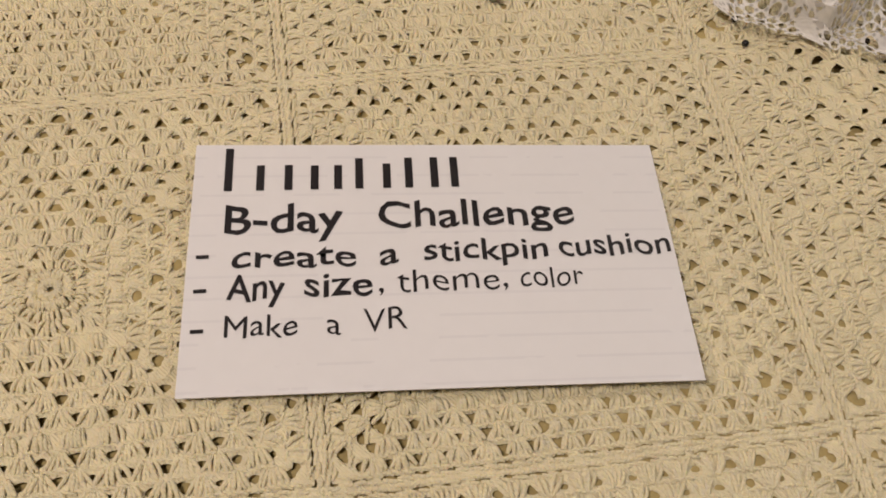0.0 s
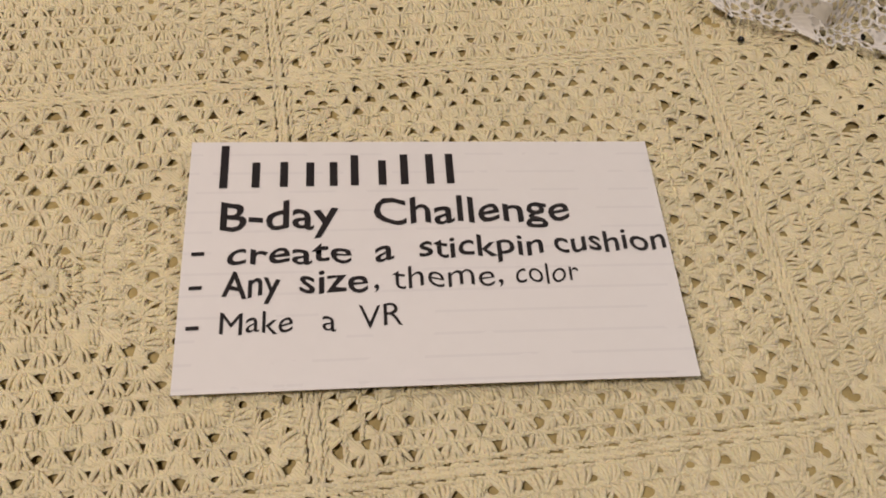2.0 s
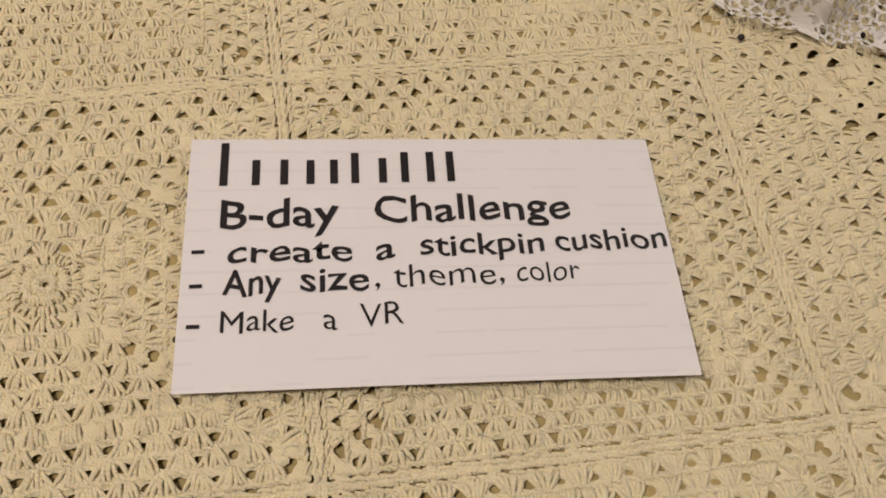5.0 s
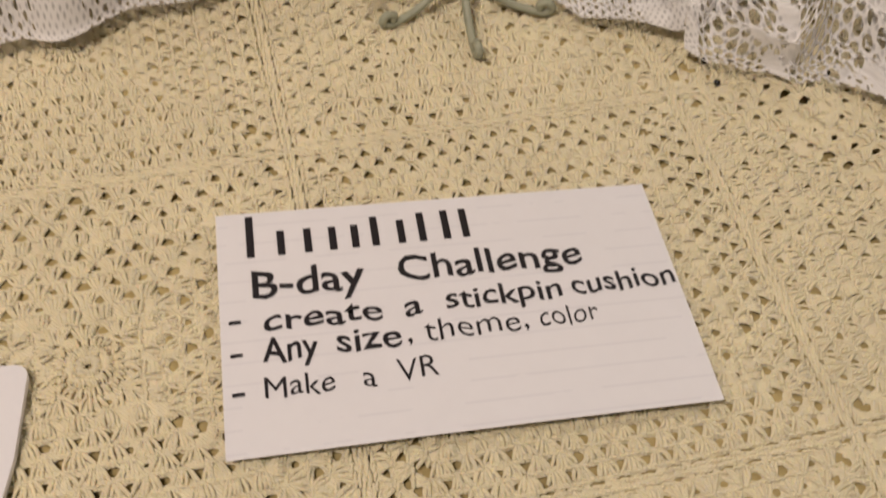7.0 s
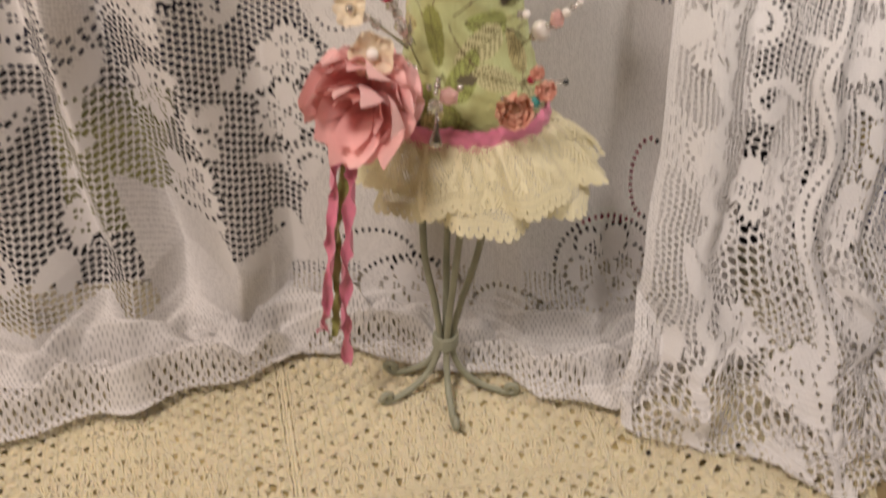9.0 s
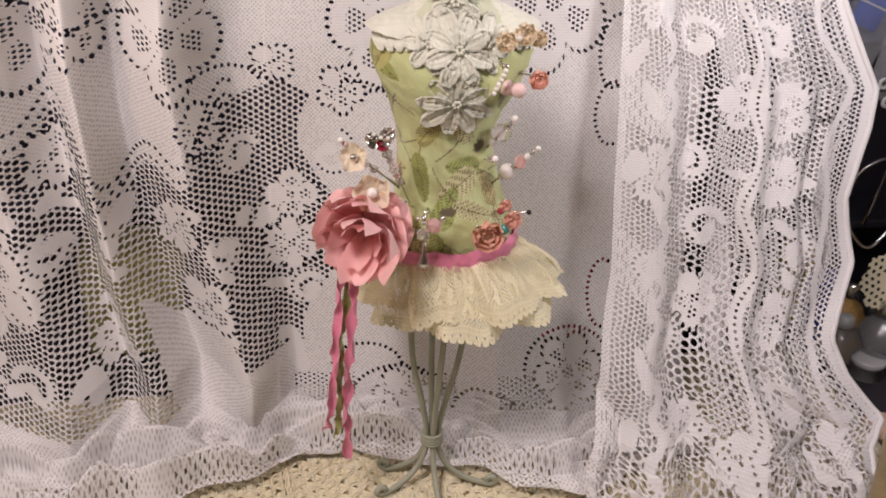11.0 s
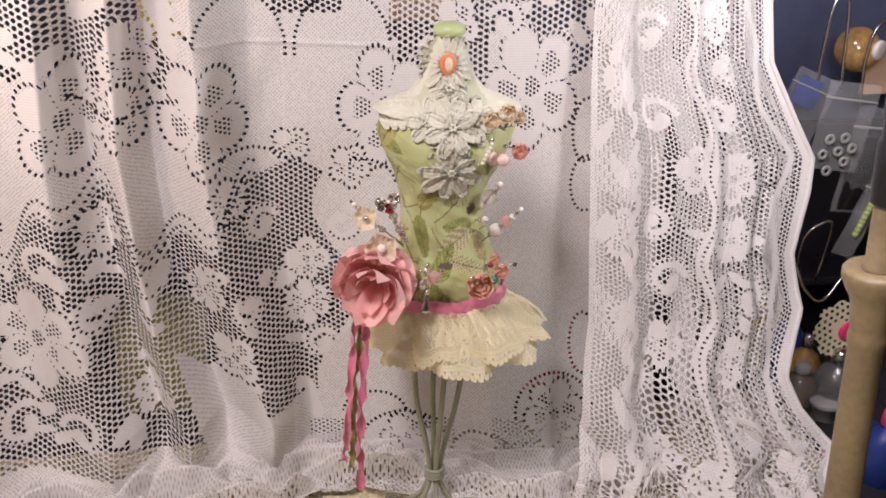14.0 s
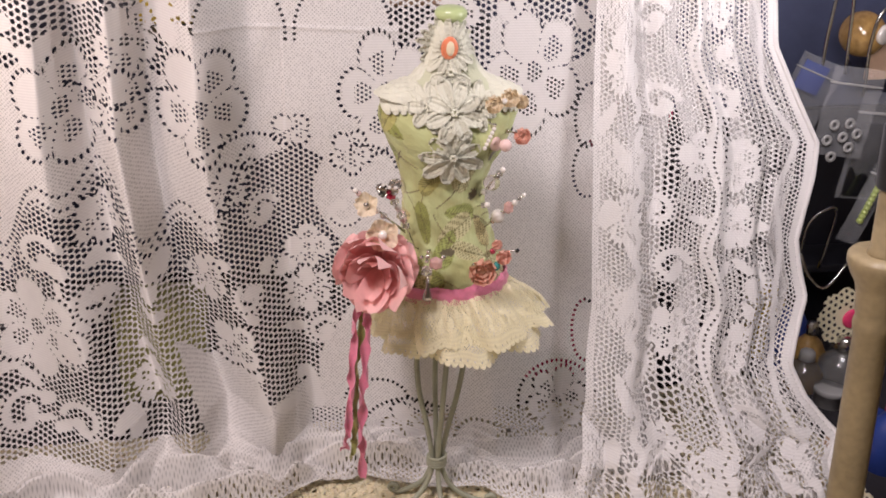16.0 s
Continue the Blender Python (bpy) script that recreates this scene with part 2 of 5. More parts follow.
def curve_points(ctrl, steps=8):
    """A smooth line through control points."""
    c = [Vector(p) for p in ctrl]
    c = [2 * c[0] - c[1], *c, 2 * c[-1] - c[-2]]
    out = []
    for a, b, d, e in zip(c, c[1:], c[2:], c[3:]):
        for k in range(steps):
            t = k / steps
            out.append(0.5 * ((2 * b) + (d - a) * t + (2 * a - 5 * b + 4 * d - e) * t * t + (3 * b - a - 3 * d + e) * t ** 3))
    return out + [c[-2]]


# ---- lace drawing: fields over a plane, in metres ----
def hex_holes(x, y, pitch, open_at):
    k = 2 * math.pi / (pitch * 0.866)
    h = np.cos(k * x) + np.cos(k * (0.5 * x + 0.866 * y)) + np.cos(k * (0.5 * x - 0.866 * y))
    return open_at - h


def dots(across, along, width):
    """Holes in a row: negative round each whole number of along."""
    return (across / width) ** 2 + 1.6 * np.sin(math.pi * along) ** 2 - 0.85


def line_field(x, y, pts):
    """Distance to a line through points, and the way along it to the nearest place."""
    pts = np.asarray(pts, float)[:, :2]
    run = np.concatenate(([0], np.cumsum(np.hypot(*np.diff(pts, axis=0).T))))
    best, along = np.full(x.shape, 9.0), np.zeros(x.shape)
    for (ax, ay), (bx, by), r in zip(pts, pts[1:], run):
        dx, dy = bx - ax, by - ay
        ln = math.hypot(dx, dy) + 1e-9
        t = np.clip(((x - ax) * dx + (y - ay) * dy) / ln ** 2, 0, 1)
        d = np.hypot(x - ax - t * dx, y - ay - t * dy)
        near = d < best
        best, along = np.where(near, d, best), np.where(near, r + t * ln, along)
    return best, along


class Lace:
    """A lace pattern: field above zero is thread, below zero is hole."""

    def __init__(self, x, y):
        self.x, self.y, self.f, self.net = x, y, np.ones(x.shape), np.ones(x.shape)
        self.warp(0.0)

    def warp(self, far):
        """Pulls the net about, as in cloth that has been washed and hung."""
        self.wx = self.x + far * value_noise(self.x * 160, self.y * 160, 61)
        self.wy = self.y + far * value_noise(self.x * 160, self.y * 160, 62)

    def spot(self, cx, cy, r):
        keep = (np.abs(self.x - cx) < r) & (np.abs(self.y - cy) < r)
        rows, cols = np.where(keep.any(1))[0], np.where(keep.any(0))[0]
        if len(rows) == 0 or len(cols) == 0:
            return None
        return slice(rows[0], rows[-1] + 1), slice(cols[0], cols[-1] + 1)

    def mesh(self, inside, pitch=0.0028, open_at=0.02):
        self.f = np.where(inside, hex_holes(self.wx, self.wy, pitch, open_at), self.f)

    def flower(self, cx, cy, r, petals=6, turn=0.0, gap=0.0031, tall=1.0):
        """Close-woven petals with open net in their hearts, and a dotted outline."""
        s = self.spot(cx, cy, r * 1.35 * max(1.0, tall))
        if s is None:
            return
        x, y = self.x[s] - cx, (self.y[s] - cy) / tall
        rho, th = np.hypot(x, y), np.arctan2(y, x) + turn
        lobe = np.abs(np.cos(petals * th / 2))
        rim = r * (0.60 + 0.40 * lobe ** 0.6)
        f = np.where(rho < rim * 1.12, 1.0, self.f[s])
        self.net[s] = np.where((rho < rim * 0.95) & (rho > 0.12 * r), 0.0, self.net[s])
        which = np.floor((th / (2 * math.pi) * petals + 0.5) % petals).astype(int)
        off = (th / (2 * math.pi) * petals + 0.5) % 1 - 0.5
        heart = (rho > 0.30 * r) & (rho < 0.70 * r) & (np.abs(off) < 0.26 - 0.20 * np.abs(rho / r - 0.5)) & (which % 3 != 2)
        f = np.where(heart, hex_holes(self.x[s], self.y[s], 0.0025, 0.35), f)
        f = np.where(rho < 0.17 * r, hex_holes(self.x[s], self.y[s], 0.0025, 0.2), f)
        cleft = dots(rho * (np.abs(off) - 0.5) * 2 * math.pi / petals, rho / 0.0028, 0.0009)
        f = np.where((rho > 0.25 * r) & (rho < 0.66 * r) & (which % 2 == 1), np.minimum(f, cleft), f)
        rim_dots = dots(rho - rim * 1.05, th * (round(5.9 * r * (0.5 + 0.5 * tall) / gap)) / (2 * math.pi), 0.00135)
        self.f[s] = np.minimum(f, rim_dots)

    def band(self, pts, half=0.0, dotted=0.0, gap=0.0030):
        pts = np.asarray(pts, float)
        lo, hi = pts[:, :2].min(0), pts[:, :2].max(0)
        s = self.spot((lo[0] + hi[0]) / 2, (lo[1] + hi[1]) / 2, max(hi - lo) / 2 + half + 0.006)
        if s is None:
            return
        d, run = line_field(self.x[s], self.y[s], pts)
        if half:
            self.f[s] = np.where(d < half, 1.0, self.f[s])
            self.net[s] = np.where(d < half, 0.0, self.net[s])
            self.f[s] = np.where((d >= half) & (d < half + 0.0006), np.maximum(self.f[s], (half + 0.0006 - d) / 0.0006), self.f[s])
        if dotted:
            self.f[s] = np.minimum(self.f[s], dots(d, run / gap, dotted))

    def scroll(self, cx, cy, r, turn=0.0, flip=1, half=0.0022):
        """A curled leaf: a spiral band with a round end."""
        pts = [(cx + flip * r * (1 - 0.72 * k / 24) * math.cos(turn + k * 0.235), cy + r * (1 - 0.72 * k / 24) * math.sin(turn + k * 0.235)) for k in range(25)]
        self.band(pts, half)
        self.band([pts[-1], (pts[-1][0] + 0.0005, pts[-1][1])], half * 1.45)
        out = [(cx + (p[0] - cx) * 1.16, cy + (p[1] - cy) * 1.16) for p in pts[:17]]
        self.band(out, 0.0, 0.0010)

    def leaf(self, cx, cy, length, width, turn):
        s = self.spot(cx, cy, length)
        if s is None:
            return
        x, y = self.x[s] - cx, self.y[s] - cy
        u, v = x * math.cos(turn) + y * math.sin(turn), -x * math.sin(turn) + y * math.cos(turn)
        inside = (u / length * 2) ** 2 + (v / width * 2 / (1 - 0.5 * u / length)) ** 2 < 1
        self.f[s], self.net[s] = np.where(inside, 1.0, self.f[s]), np.where(inside, 0.0, self.net[s])


# ---- the room that closes the place ----
def slab(name, lo, hi, mat, label):
    bm = bmesh.new()
    box(bm, lo, hi)
    return tagged(mesh_object(name, bm, mat, smooth=False), label, "wall", kind="structure")


slab("wall_back", (-1.6, 0.48, -0.75), (1.6, 0.54, 1.6), WALL, "dark navy painted wall behind the lace")
slab("wall_front", (-1.6, -1.7, -0.75), (1.6, -1.64, 1.6), ROOM, "plain warm painted wall of the room")
slab("wall_west", (-1.66, -1.64, -0.75), (-1.6, 0.48, 1.6), ROOM, "plain warm painted wall of the room")
slab("wall_east", (1.6, -1.64, -0.75), (1.66, 0.48, 1.6), ROOM, "plain warm painted wall of the room")
slab("ceiling", (-1.6, -1.64, 1.6), (1.6, 0.48, 1.66), ROOM, "plain painted ceiling of the room")
slab("floor", (-1.6, -1.64, -0.81), (1.6, 0.48, -0.75), TABLE, "brown wooden floor of the room")

table = thing("table", "brown wooden table under a crochet cloth", "table")
bm = bmesh.new()
box(bm, (-0.75, -0.42, -0.034), (0.75, 0.46, -0.0036), 0.003)
part("tabletop", bm, TABLE, table)
for lx in (-0.70, 0.65):
    for ly in (-0.38, 0.38):
        bm = bmesh.new()
        box(bm, (lx, ly, -0.75), (lx + 0.05, ly + 0.05, -0.034), 0.003)
        part("leg", bm, TABLE, table)

# added black sheet that darkens the tabletop behind the lace and east of it
DARK_SHEET = material("black_darkening_sheet", (0.018, 0.015, 0.020), rough=0.95, vary=0.4, scale=40, bump=0.3)
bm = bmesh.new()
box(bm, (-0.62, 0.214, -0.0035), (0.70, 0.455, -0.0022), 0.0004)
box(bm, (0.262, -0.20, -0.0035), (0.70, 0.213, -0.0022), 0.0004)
tagged(mesh_object("darkening_sheet", bm, DARK_SHEET, smooth=False), "black sheet added to darken the table behind and beside the lace", "runner")

# ---- crochet cloth ----
SQUARE, TURN = 0.1265, radians(5.5)
CORNER = (-0.041, 0.065)


PAD = material("olive_tan_table_pad", (0.50, 0.39, 0.17), rough=0.9, scale=60, vary=0.3, bump=0.3)
bm = bmesh.new()
box(bm, (-0.74, -0.41, -0.0036), (0.2615, 0.2125, -0.0012), 0.0004)
tagged(mesh_object("table_pad", bm, PAD, smooth=False), "olive tan pad on the table beneath the crochet cloth", "table pad")
HALF, SEAM = SQUARE / 2, 0.0024


def stitch_sizes(ia, ib):
    """Width of a shell stitch and height of a row in a square of the cloth."""
    even = (ia + ib) % 2 == 0
    return np.where(even, 0.0080, 0.0068), np.where(even, 0.0052, 0.0045)


def cloth_lie(x, y):
    """Height of the cloth as it lies, with the fold where it rides up beside the lace."""
    ridge, _ = line_field(x, y, [(0.118, 0.085), (0.140, 0.048), (0.152, 0.010), (0.160, -0.040)])
    return 0.0009 * value_noise(x * 22, y * 22, 7) + 0.0060 * np.exp(-(ridge / 0.007) ** 2) + 0.006 * smooth_step(0.155, 0.21, x)


def crochet_ground():
    """The close ground of the cloth with its openings; the yarn lies on top of it."""
    step = 0.00075
    x, y = np.meshgrid(np.arange(-0.235, 0.262, step), np.arange(-0.115, 0.215, step))
    a = (x - CORNER[0]) * math.cos(TURN) + (y - CORNER[1]) * math.sin(TURN)
    b = -(x - CORNER[0]) * math.sin(TURN) + (y - CORNER[1]) * math.cos(TURN)
    ia, ib = np.floor(a / SQUARE).astype(int), np.floor(b / SQUARE).astype(int)
    la, lb = a - (ia + 0.5) * SQUARE, b - (ib + 0.5) * SQUARE
    flat = np.abs(la) > np.abs(lb)
    ring = np.where(flat, np.abs(la), np.abs(lb))
    side = np.where(flat, lb * np.sign(la), -la * np.sign(lb))
    pitch, row_h = stitch_sizes(ia, ib)
    seam = HALF - ring
    v = (seam - SEAM) / row_h
    row = np.floor(v)
    u = side / pitch + 0.5 * (row % 2)
    rnd = value_noise(np.round(u) * 7.3 + ia * 3.1, row * 5.7 + ib * 2.3, 5)
    u = u + 0.08 * value_noise(x * 150, y * 150, 17)
    fu, fv = u - np.round(u), v - row
    size = np.where(pitch < 0.007, 1.12, 1.0) + 0.55 * rnd
    ragged = 0.35 * value_noise(x * 900, y * 900, 16)
    hole = (fu * pitch / (0.0017 * size * (0.55 + 0.55 * fv))) ** 2 + ((fv - 0.62) * row_h / (0.00115 * size)) ** 2 - 1 + ragged
    hole = np.where(row % 5 == 3, np.abs(hole) + 0.3, hole)
    fe = side / 0.0068 - np.round(side / 0.0068)
    eyelet = (fe * 0.0068 / 0.0026) ** 2 + ((seam - 0.0018) / 0.00060) ** 2 - 1 + ragged
    f = np.where(seam < SEAM, eyelet, hole)
    mid = np.hypot(la, lb)
    f = np.where((mid >= 0.010) & (mid < 0.015), np.maximum(hex_holes(la, lb, 0.0046, 0.9) * 0.6, -0.6), f)
    f = np.where(mid < 0.010, np.where(mid < 0.0013, mid / 0.0013 - 0.9, 0.7), f)
    z = cloth_lie(x, y) + 0.0005 * value_noise(x * 700, y * 700, 6) + 0.0001
    z -= 0.0006 * np.exp(-np.clip(f, 0, 3) * 2.2)
    return cut_sheet("crochet_tablecloth", np.stack((x, y, z), 2), f, np.stack((x * 900, y * 900), 2), CROCHET)


def yarn_lines():
    """Start, end, rise and thickness of every strand of yarn: shells, row chains, bobbles, roses and seams."""
    rng = np.random.RandomState(21)
    found = []

    def lay(ia, ib, k, s0, r0, s1, r1, rise, thick):
        """Strands from (along, out) to (along, out) on side k of a square."""
        c, t = ((1, 0), (0, 1), (-1, 0), (0, -1))[k]
        ends = []
        for al, out in ((s0, r0), (s1, r1)):
            la, lb = out * c - al * t + (ia + 0.5) * SQUARE, out * t + al * c + (ib + 0.5) * SQUARE
            ends += [CORNER[0] + la * math.cos(TURN) - lb * math.sin(TURN), CORNER[1] + la * math.sin(TURN) + lb * math.cos(TURN)]
        found.append(np.stack([*ends, np.broadcast_to(rise, al.shape), np.broadcast_to(thick, al.shape)], 1))

    for ia in range(-3, 4):
        for ib in range(-3, 3):
            pitch, row_h = (float(q) for q in stitch_sizes(np.array(ia), np.array(ib)))
            for k in range(4):
                for row in range(int((HALF - SEAM - 0.008) / row_h)):
                    outer = HALF - SEAM - row * row_h
                    inner = outer - row_h
                    reach = int(outer / pitch) + 1
                    s = (np.arange(-reach, reach + 1) + 0.5 - 0.5 * (row % 2)) * pitch
                    s = s[np.abs(s) < inner + 0.3 * row_h]
                    if not len(s):
                        continue
                    s = s + rng.uniform(-0.0005, 0.0005, len(s))
                    bobble = row % 5 == 3
                    for e in np.linspace(-1, 1, 6):
                        n = len(s)
                        j = lambda q: rng.uniform(-q, q, n)
                        if bobble:
                            lay(ia, ib, k, s + e * 0.20 * pitch + j(0.0002), inner + 0.0002 + j(0.0003), s + e * 0.34 * pitch + j(0.0003), outer - 0.0004 + j(0.0003), 0.0023 - 0.0011 * e * e + j(0.0002), 0.00062)
                        else:
                            lay(ia, ib, k, s + e * 0.13 * pitch + j(0.0003), inner - 0.0002 + j(0.0004), s + e * 0.45 * pitch + j(0.0006), outer - 0.0003 - 0.0007 * e * e + j(0.0004), 0.0013 + j(0.0005), 0.00056 + j(0.00010))
                    # the chain along the head of the row
                    links = np.arange(-outer + 0.001, outer - 0.001, 0.0024)
                    n = len(links)
                    links = links + rng.uniform(-0.0003, 0.0003, n)
                    tip = rng.uniform(0.0002, 0.0007, n)
                    lay(ia, ib, k, links, outer - 0.0003 - tip, links + 0.0031, outer + 0.0002 + tip * 0.4, 0.0010 + rng.uniform(-0.0003, 0.0003, n), 0.00045)
                # two ropes and their cross links beside the seam
                links = np.arange(-HALF, HALF, 0.0034)
                n = len(links)
                w = rng.uniform(-0.0002, 0.0002, n)
                lay(ia, ib, k, links, HALF - 0.0014 + w, links + 0.0048, HALF - 0.0004 + w, 0.0009, 0.00056)
                # the rose in the middle: petals of three rings
                for r0, r1, rise in ((0.0060, 0.0098, 0.0018), (0.0030, 0.0066, 0.0024), (0.0008, 0.0036, 0.0026)):
                    al = np.linspace(-1, 1, 11) * 0.95 + rng.uniform(-0.05, 0.05, 11)
                    lay(ia, ib, k, al * r0 * 0.75, np.full(11, r0), al * r1 * 0.72, r1 - 0.25 * r1 * al * al - 0.0007 * (np.arange(11) % 4 == 0), rise, 0.00050)
    lines = np.concatenate(found)
    mid = (lines[:, 0:2] + lines[:, 2:4]) / 2
    return lines[(mid[:, 0] > -0.234) & (mid[:, 0] < 0.260) & (mid[:, 1] > -0.114) & (mid[:, 1] < 0.213)]


def yarn_mesh():
    """Every strand as a low round arch that follows the lie of the cloth."""
    ln = yarn_lines()
    n, stations, across = len(ln), 5, 4
    rng = np.random.RandomState(22)
    way = ln[:, 2:4] - ln[:, 0:2]
    length = np.hypot(way[:, 0], way[:, 1])
    nrm = np.stack((-way[:, 1], way[:, 0]), 1) / length[:, None]
    bow = rng.uniform(-0.10, 0.10, n) * length
    base = cloth_lie((ln[:, 0] + ln[:, 2]) / 2, (ln[:, 1] + ln[:, 3]) / 2)
    t = np.linspace(0, 1, stations)[None, :, None]
    p = np.linspace(0, math.pi, across)[None, None, :]
    lift = np.sin(math.pi * (0.12 + 0.76 * t)) ** 0.8
    thick = ln[:, 5][:, None, None] * (0.55 + 0.45 * np.sin(math.pi * (0.1 + 0.8 * t)))
    off = np.cos(p) * thick + bow[:, None, None] * np.sin(math.pi * t)
    x = ln[:, 0][:, None, None] + way[:, 0][:, None, None] * t + nrm[:, 0][:, None, None] * off
    y = ln[:, 1][:, None, None] + way[:, 1][:, None, None] * t + nrm[:, 1][:, None, None] * off
    z = base[:, None, None] - 0.0006 + ln[:, 4][:, None, None] * lift + np.sin(p) * thick * 1.1
    verts = np.stack((x, y, z), 3).reshape(-1, 3)
    i = np.arange(n * stations * across).reshape(n, stations, across)
    a, b, c, d = i[:, :-1, :-1].ravel(), i[:, 1:, :-1].ravel(), i[:, 1:, 1:].ravel(), i[:, :-1, 1:].ravel()
    uv = np.stack(np.broadcast_arrays(length[:, None, None] * t / 0.0011 + rng.rand(n)[:, None, None], p / math.pi), 3).reshape(-1, 2)
    return arrays_to_mesh("stitches", verts, np.concatenate((np.stack((a, c, b), 1), np.stack((a, d, c), 1))), CROCHET, uv)


cloth = new("crochet_tablecloth", crochet_ground())
tagged(cloth, "cream cotton crochet tablecloth of joined lace squares", "tablecloth")
yarn = new("stitches", yarn_mesh())
yarn.parent = cloth
bm = bmesh.new()
outer = [(-0.74, -0.41), (0.74, -0.41), (0.74, 0.19), (-0.74, 0.19)]
inner = [(-0.233, -0.113), (0.258, -0.113), (0.258, 0.190), (-0.233, 0.190)]
vo = [bm.verts.new((*p, -0.0010)) for p in outer]
vi = [bm.verts.new((*p, -0.0010)) for p in inner]
for i in (0, 3):
    bm.faces.new((vo[i], vo[(i + 1) % 4], vi[(i + 1) % 4], vi[i]))
part("cloth_border", bm, CROCHET, cloth)


# ---- lace curtains ----
def bezier(w, p0, p1, p2, p3):
    return (1 - w) ** 3 * p0 + 3 * (1 - w) ** 2 * w * p1 + 3 * (1 - w) * w ** 2 * p2 + w ** 3 * p3


def drop(count, length):
    """Even steps down a hanging line, and the height that each would have on a flat cloth."""
    w = np.linspace(0, 1, 400)
    yy, zz = bezier(w, 0.203, 0.200, 0.185, 0.12), bezier(w, 0.325, 0.16, -0.02, 0.007)
    run = np.concatenate(([0], np.cumsum(np.hypot(np.diff(yy), np.diff(zz)))))
    s = np.linspace(0, run[-1], count)
    return np.interp(s, run, w), 0.325 - s


FOLD_Q = (0.040, 0.089, 0.138, 0.197, 0.268)
FOLD_X = ((-0.232, -0.232, -0.232, -0.232, -0.232), (-0.190, -0.196, -0.205, -0.210, -0.210), (-0.148, -0.159, -0.168, -0.169, -0.166), (-0.122, -0.135, -0.143, -0.151, -0.155),
          (-0.108, -0.121, -0.128, -0.134, -0.133), (-0.088, -0.102, -0.114, -0.119, -0.118), (-0.063, -0.073, -0.086, -0.093, -0.094), (-0.040, -0.044, -0.053, -0.067, -0.066), (0.0, 0.0, 0.0, 0.0, 0.0))
FOLD_DEEP = np.array((-0.008, 0.010, -0.020, 0.015, -0.018, 0.015, -0.022, 0.003, 0.0))


def back_curtain():
    w, q = drop(500, 0.4)
    xs = np.arange(-0.25, 0.165, 0.0008)
    x, q = np.meshgrid(xs, q)
    w = np.repeat(w[:, None], len(xs), 1)
    ye = np.interp(x, [-0.25, -0.153, -0.112, -0.068, -0.044, -0.015, 0.023, 0.05, 0.061, 0.091, 0.12, 0.165],
                   [0.085, 0.103, 0.115, 0.137, 0.147, 0.147, 0.132, 0.122, 0.105, 0.099, 0.11, 0.12])
    y = bezier(w, 0.203, 0.200, 0.186, ye)
    z = bezier(w, 0.325, 0.16, -0.018, 0.0075)
    # slanting folds on the west side, nearly flat cloth in the middle
    hang = 1 - smooth_step(0.66, 0.90, w)
    fold = np.zeros(x.shape)
    for i in range(len(q)):
        knots = np.array([np.interp(q[i, 0], FOLD_Q, line) for line in FOLD_X])
        k = np.clip(np.searchsorted(knots, xs) - 1, 0, len(knots) - 2)
        t = np.clip((xs - knots[k]) / (knots[k + 1] - knots[k]), 0, 1)
        t = 0.4 * t + 0.6 * t * t * (3 - 2 * t)
        fold[i] = FOLD_DEEP[k] + (FOLD_DEEP[k + 1] - FOLD_DEEP[k]) * t
    y += fold * (0.15 + 0.85 * hang)
    y -= 0.0006 * np.exp(-((q - 0.2470 + 0.05 * (x + 0.045)) / 0.0011) ** 2) * smooth_step(-0.098, -0.090, x) * (1 - smooth_step(0.02, 0.03, x))
    y += 0.0022 * value_noise(x * 17, q * 10, 12) + 0.0016 * value_noise(x * 60 - q * 30, q * 9, 19) * (x < -0.05)
    low = smooth_step(0.70, 0.90, w)
    crumple = value_noise(x * 34 + w * 10, w * 22 - x * 8, 13) + 0.6 * value_noise(x * 75, w * 48, 14)
    z += 0.0155 * low * np.abs(crumple) * (1 - 0.92 * smooth_step(0.93, 1.0, w))
    y += 0.006 * low * value_noise(x * 40, w * 20, 15)
    z += 0.022 * np.exp(-((w - 0.868) / 0.026) ** 2) * (1 - smooth_step(-0.110, -0.080, x))
    z += 0.019 * np.exp(-((w - 0.955) / 0.024) ** 2) * (1 - smooth_step(-0.075, -0.050, x))
    z += 0.016 * np.exp(-((w - 0.86) / 0.025) ** 2) * smooth_step(-0.078, -0.066, x) * (1 - smooth_step(-0.02, 0.03, x))
    z = np.maximum(z, 0.004 + 0.0015 * np.abs(crumple))
    lace = Lace(x, q)
    lace.warp(0.0004)
    # open net low on the west side, down the middle west, and along the top
    lowest = 0.150 + 0.016 * np.sin(x * 70) + 0.010 * np.sin(x * 173 + 1)
    bare = (x > -0.112 + 0.25 * (0.08 - q)) & (x < -0.056) & (q < 0.074 + 0.010 * np.sin(x * 150))
    lace.mesh((q < lowest) & (x < -0.060) & (q > 0.022) & ~bare, 0.0030, -0.20)
    lace.mesh((x > -0.082 + 0.10 * (0.18 - q)) & (x < -0.024 - 0.012 * np.sin((0.185 - q) * 60)) & (q < 0.186 - 0.5 * np.abs(x + 0.045)) & (q > 0.048), 0.0030, -0.12)
    lace.mesh((x < -0.097 + 0.006 * np.sin(q * 160)) & (q > 0.243 + 0.010 * np.sin(x * 120 + 1.2)), 0.0036, -0.10)
    lace.mesh((np.abs(x + 0.112) < 0.006) & (q > 0.222), 0.0036, -0.20)
    lace.mesh((np.abs(x + 0.150) < 0.010) & (q > 0.225), 0.0034, 0.10)
    lace.mesh((np.abs(x + 0.036) < 0.018) & (q > 0.262), 0.0032, -0.10)
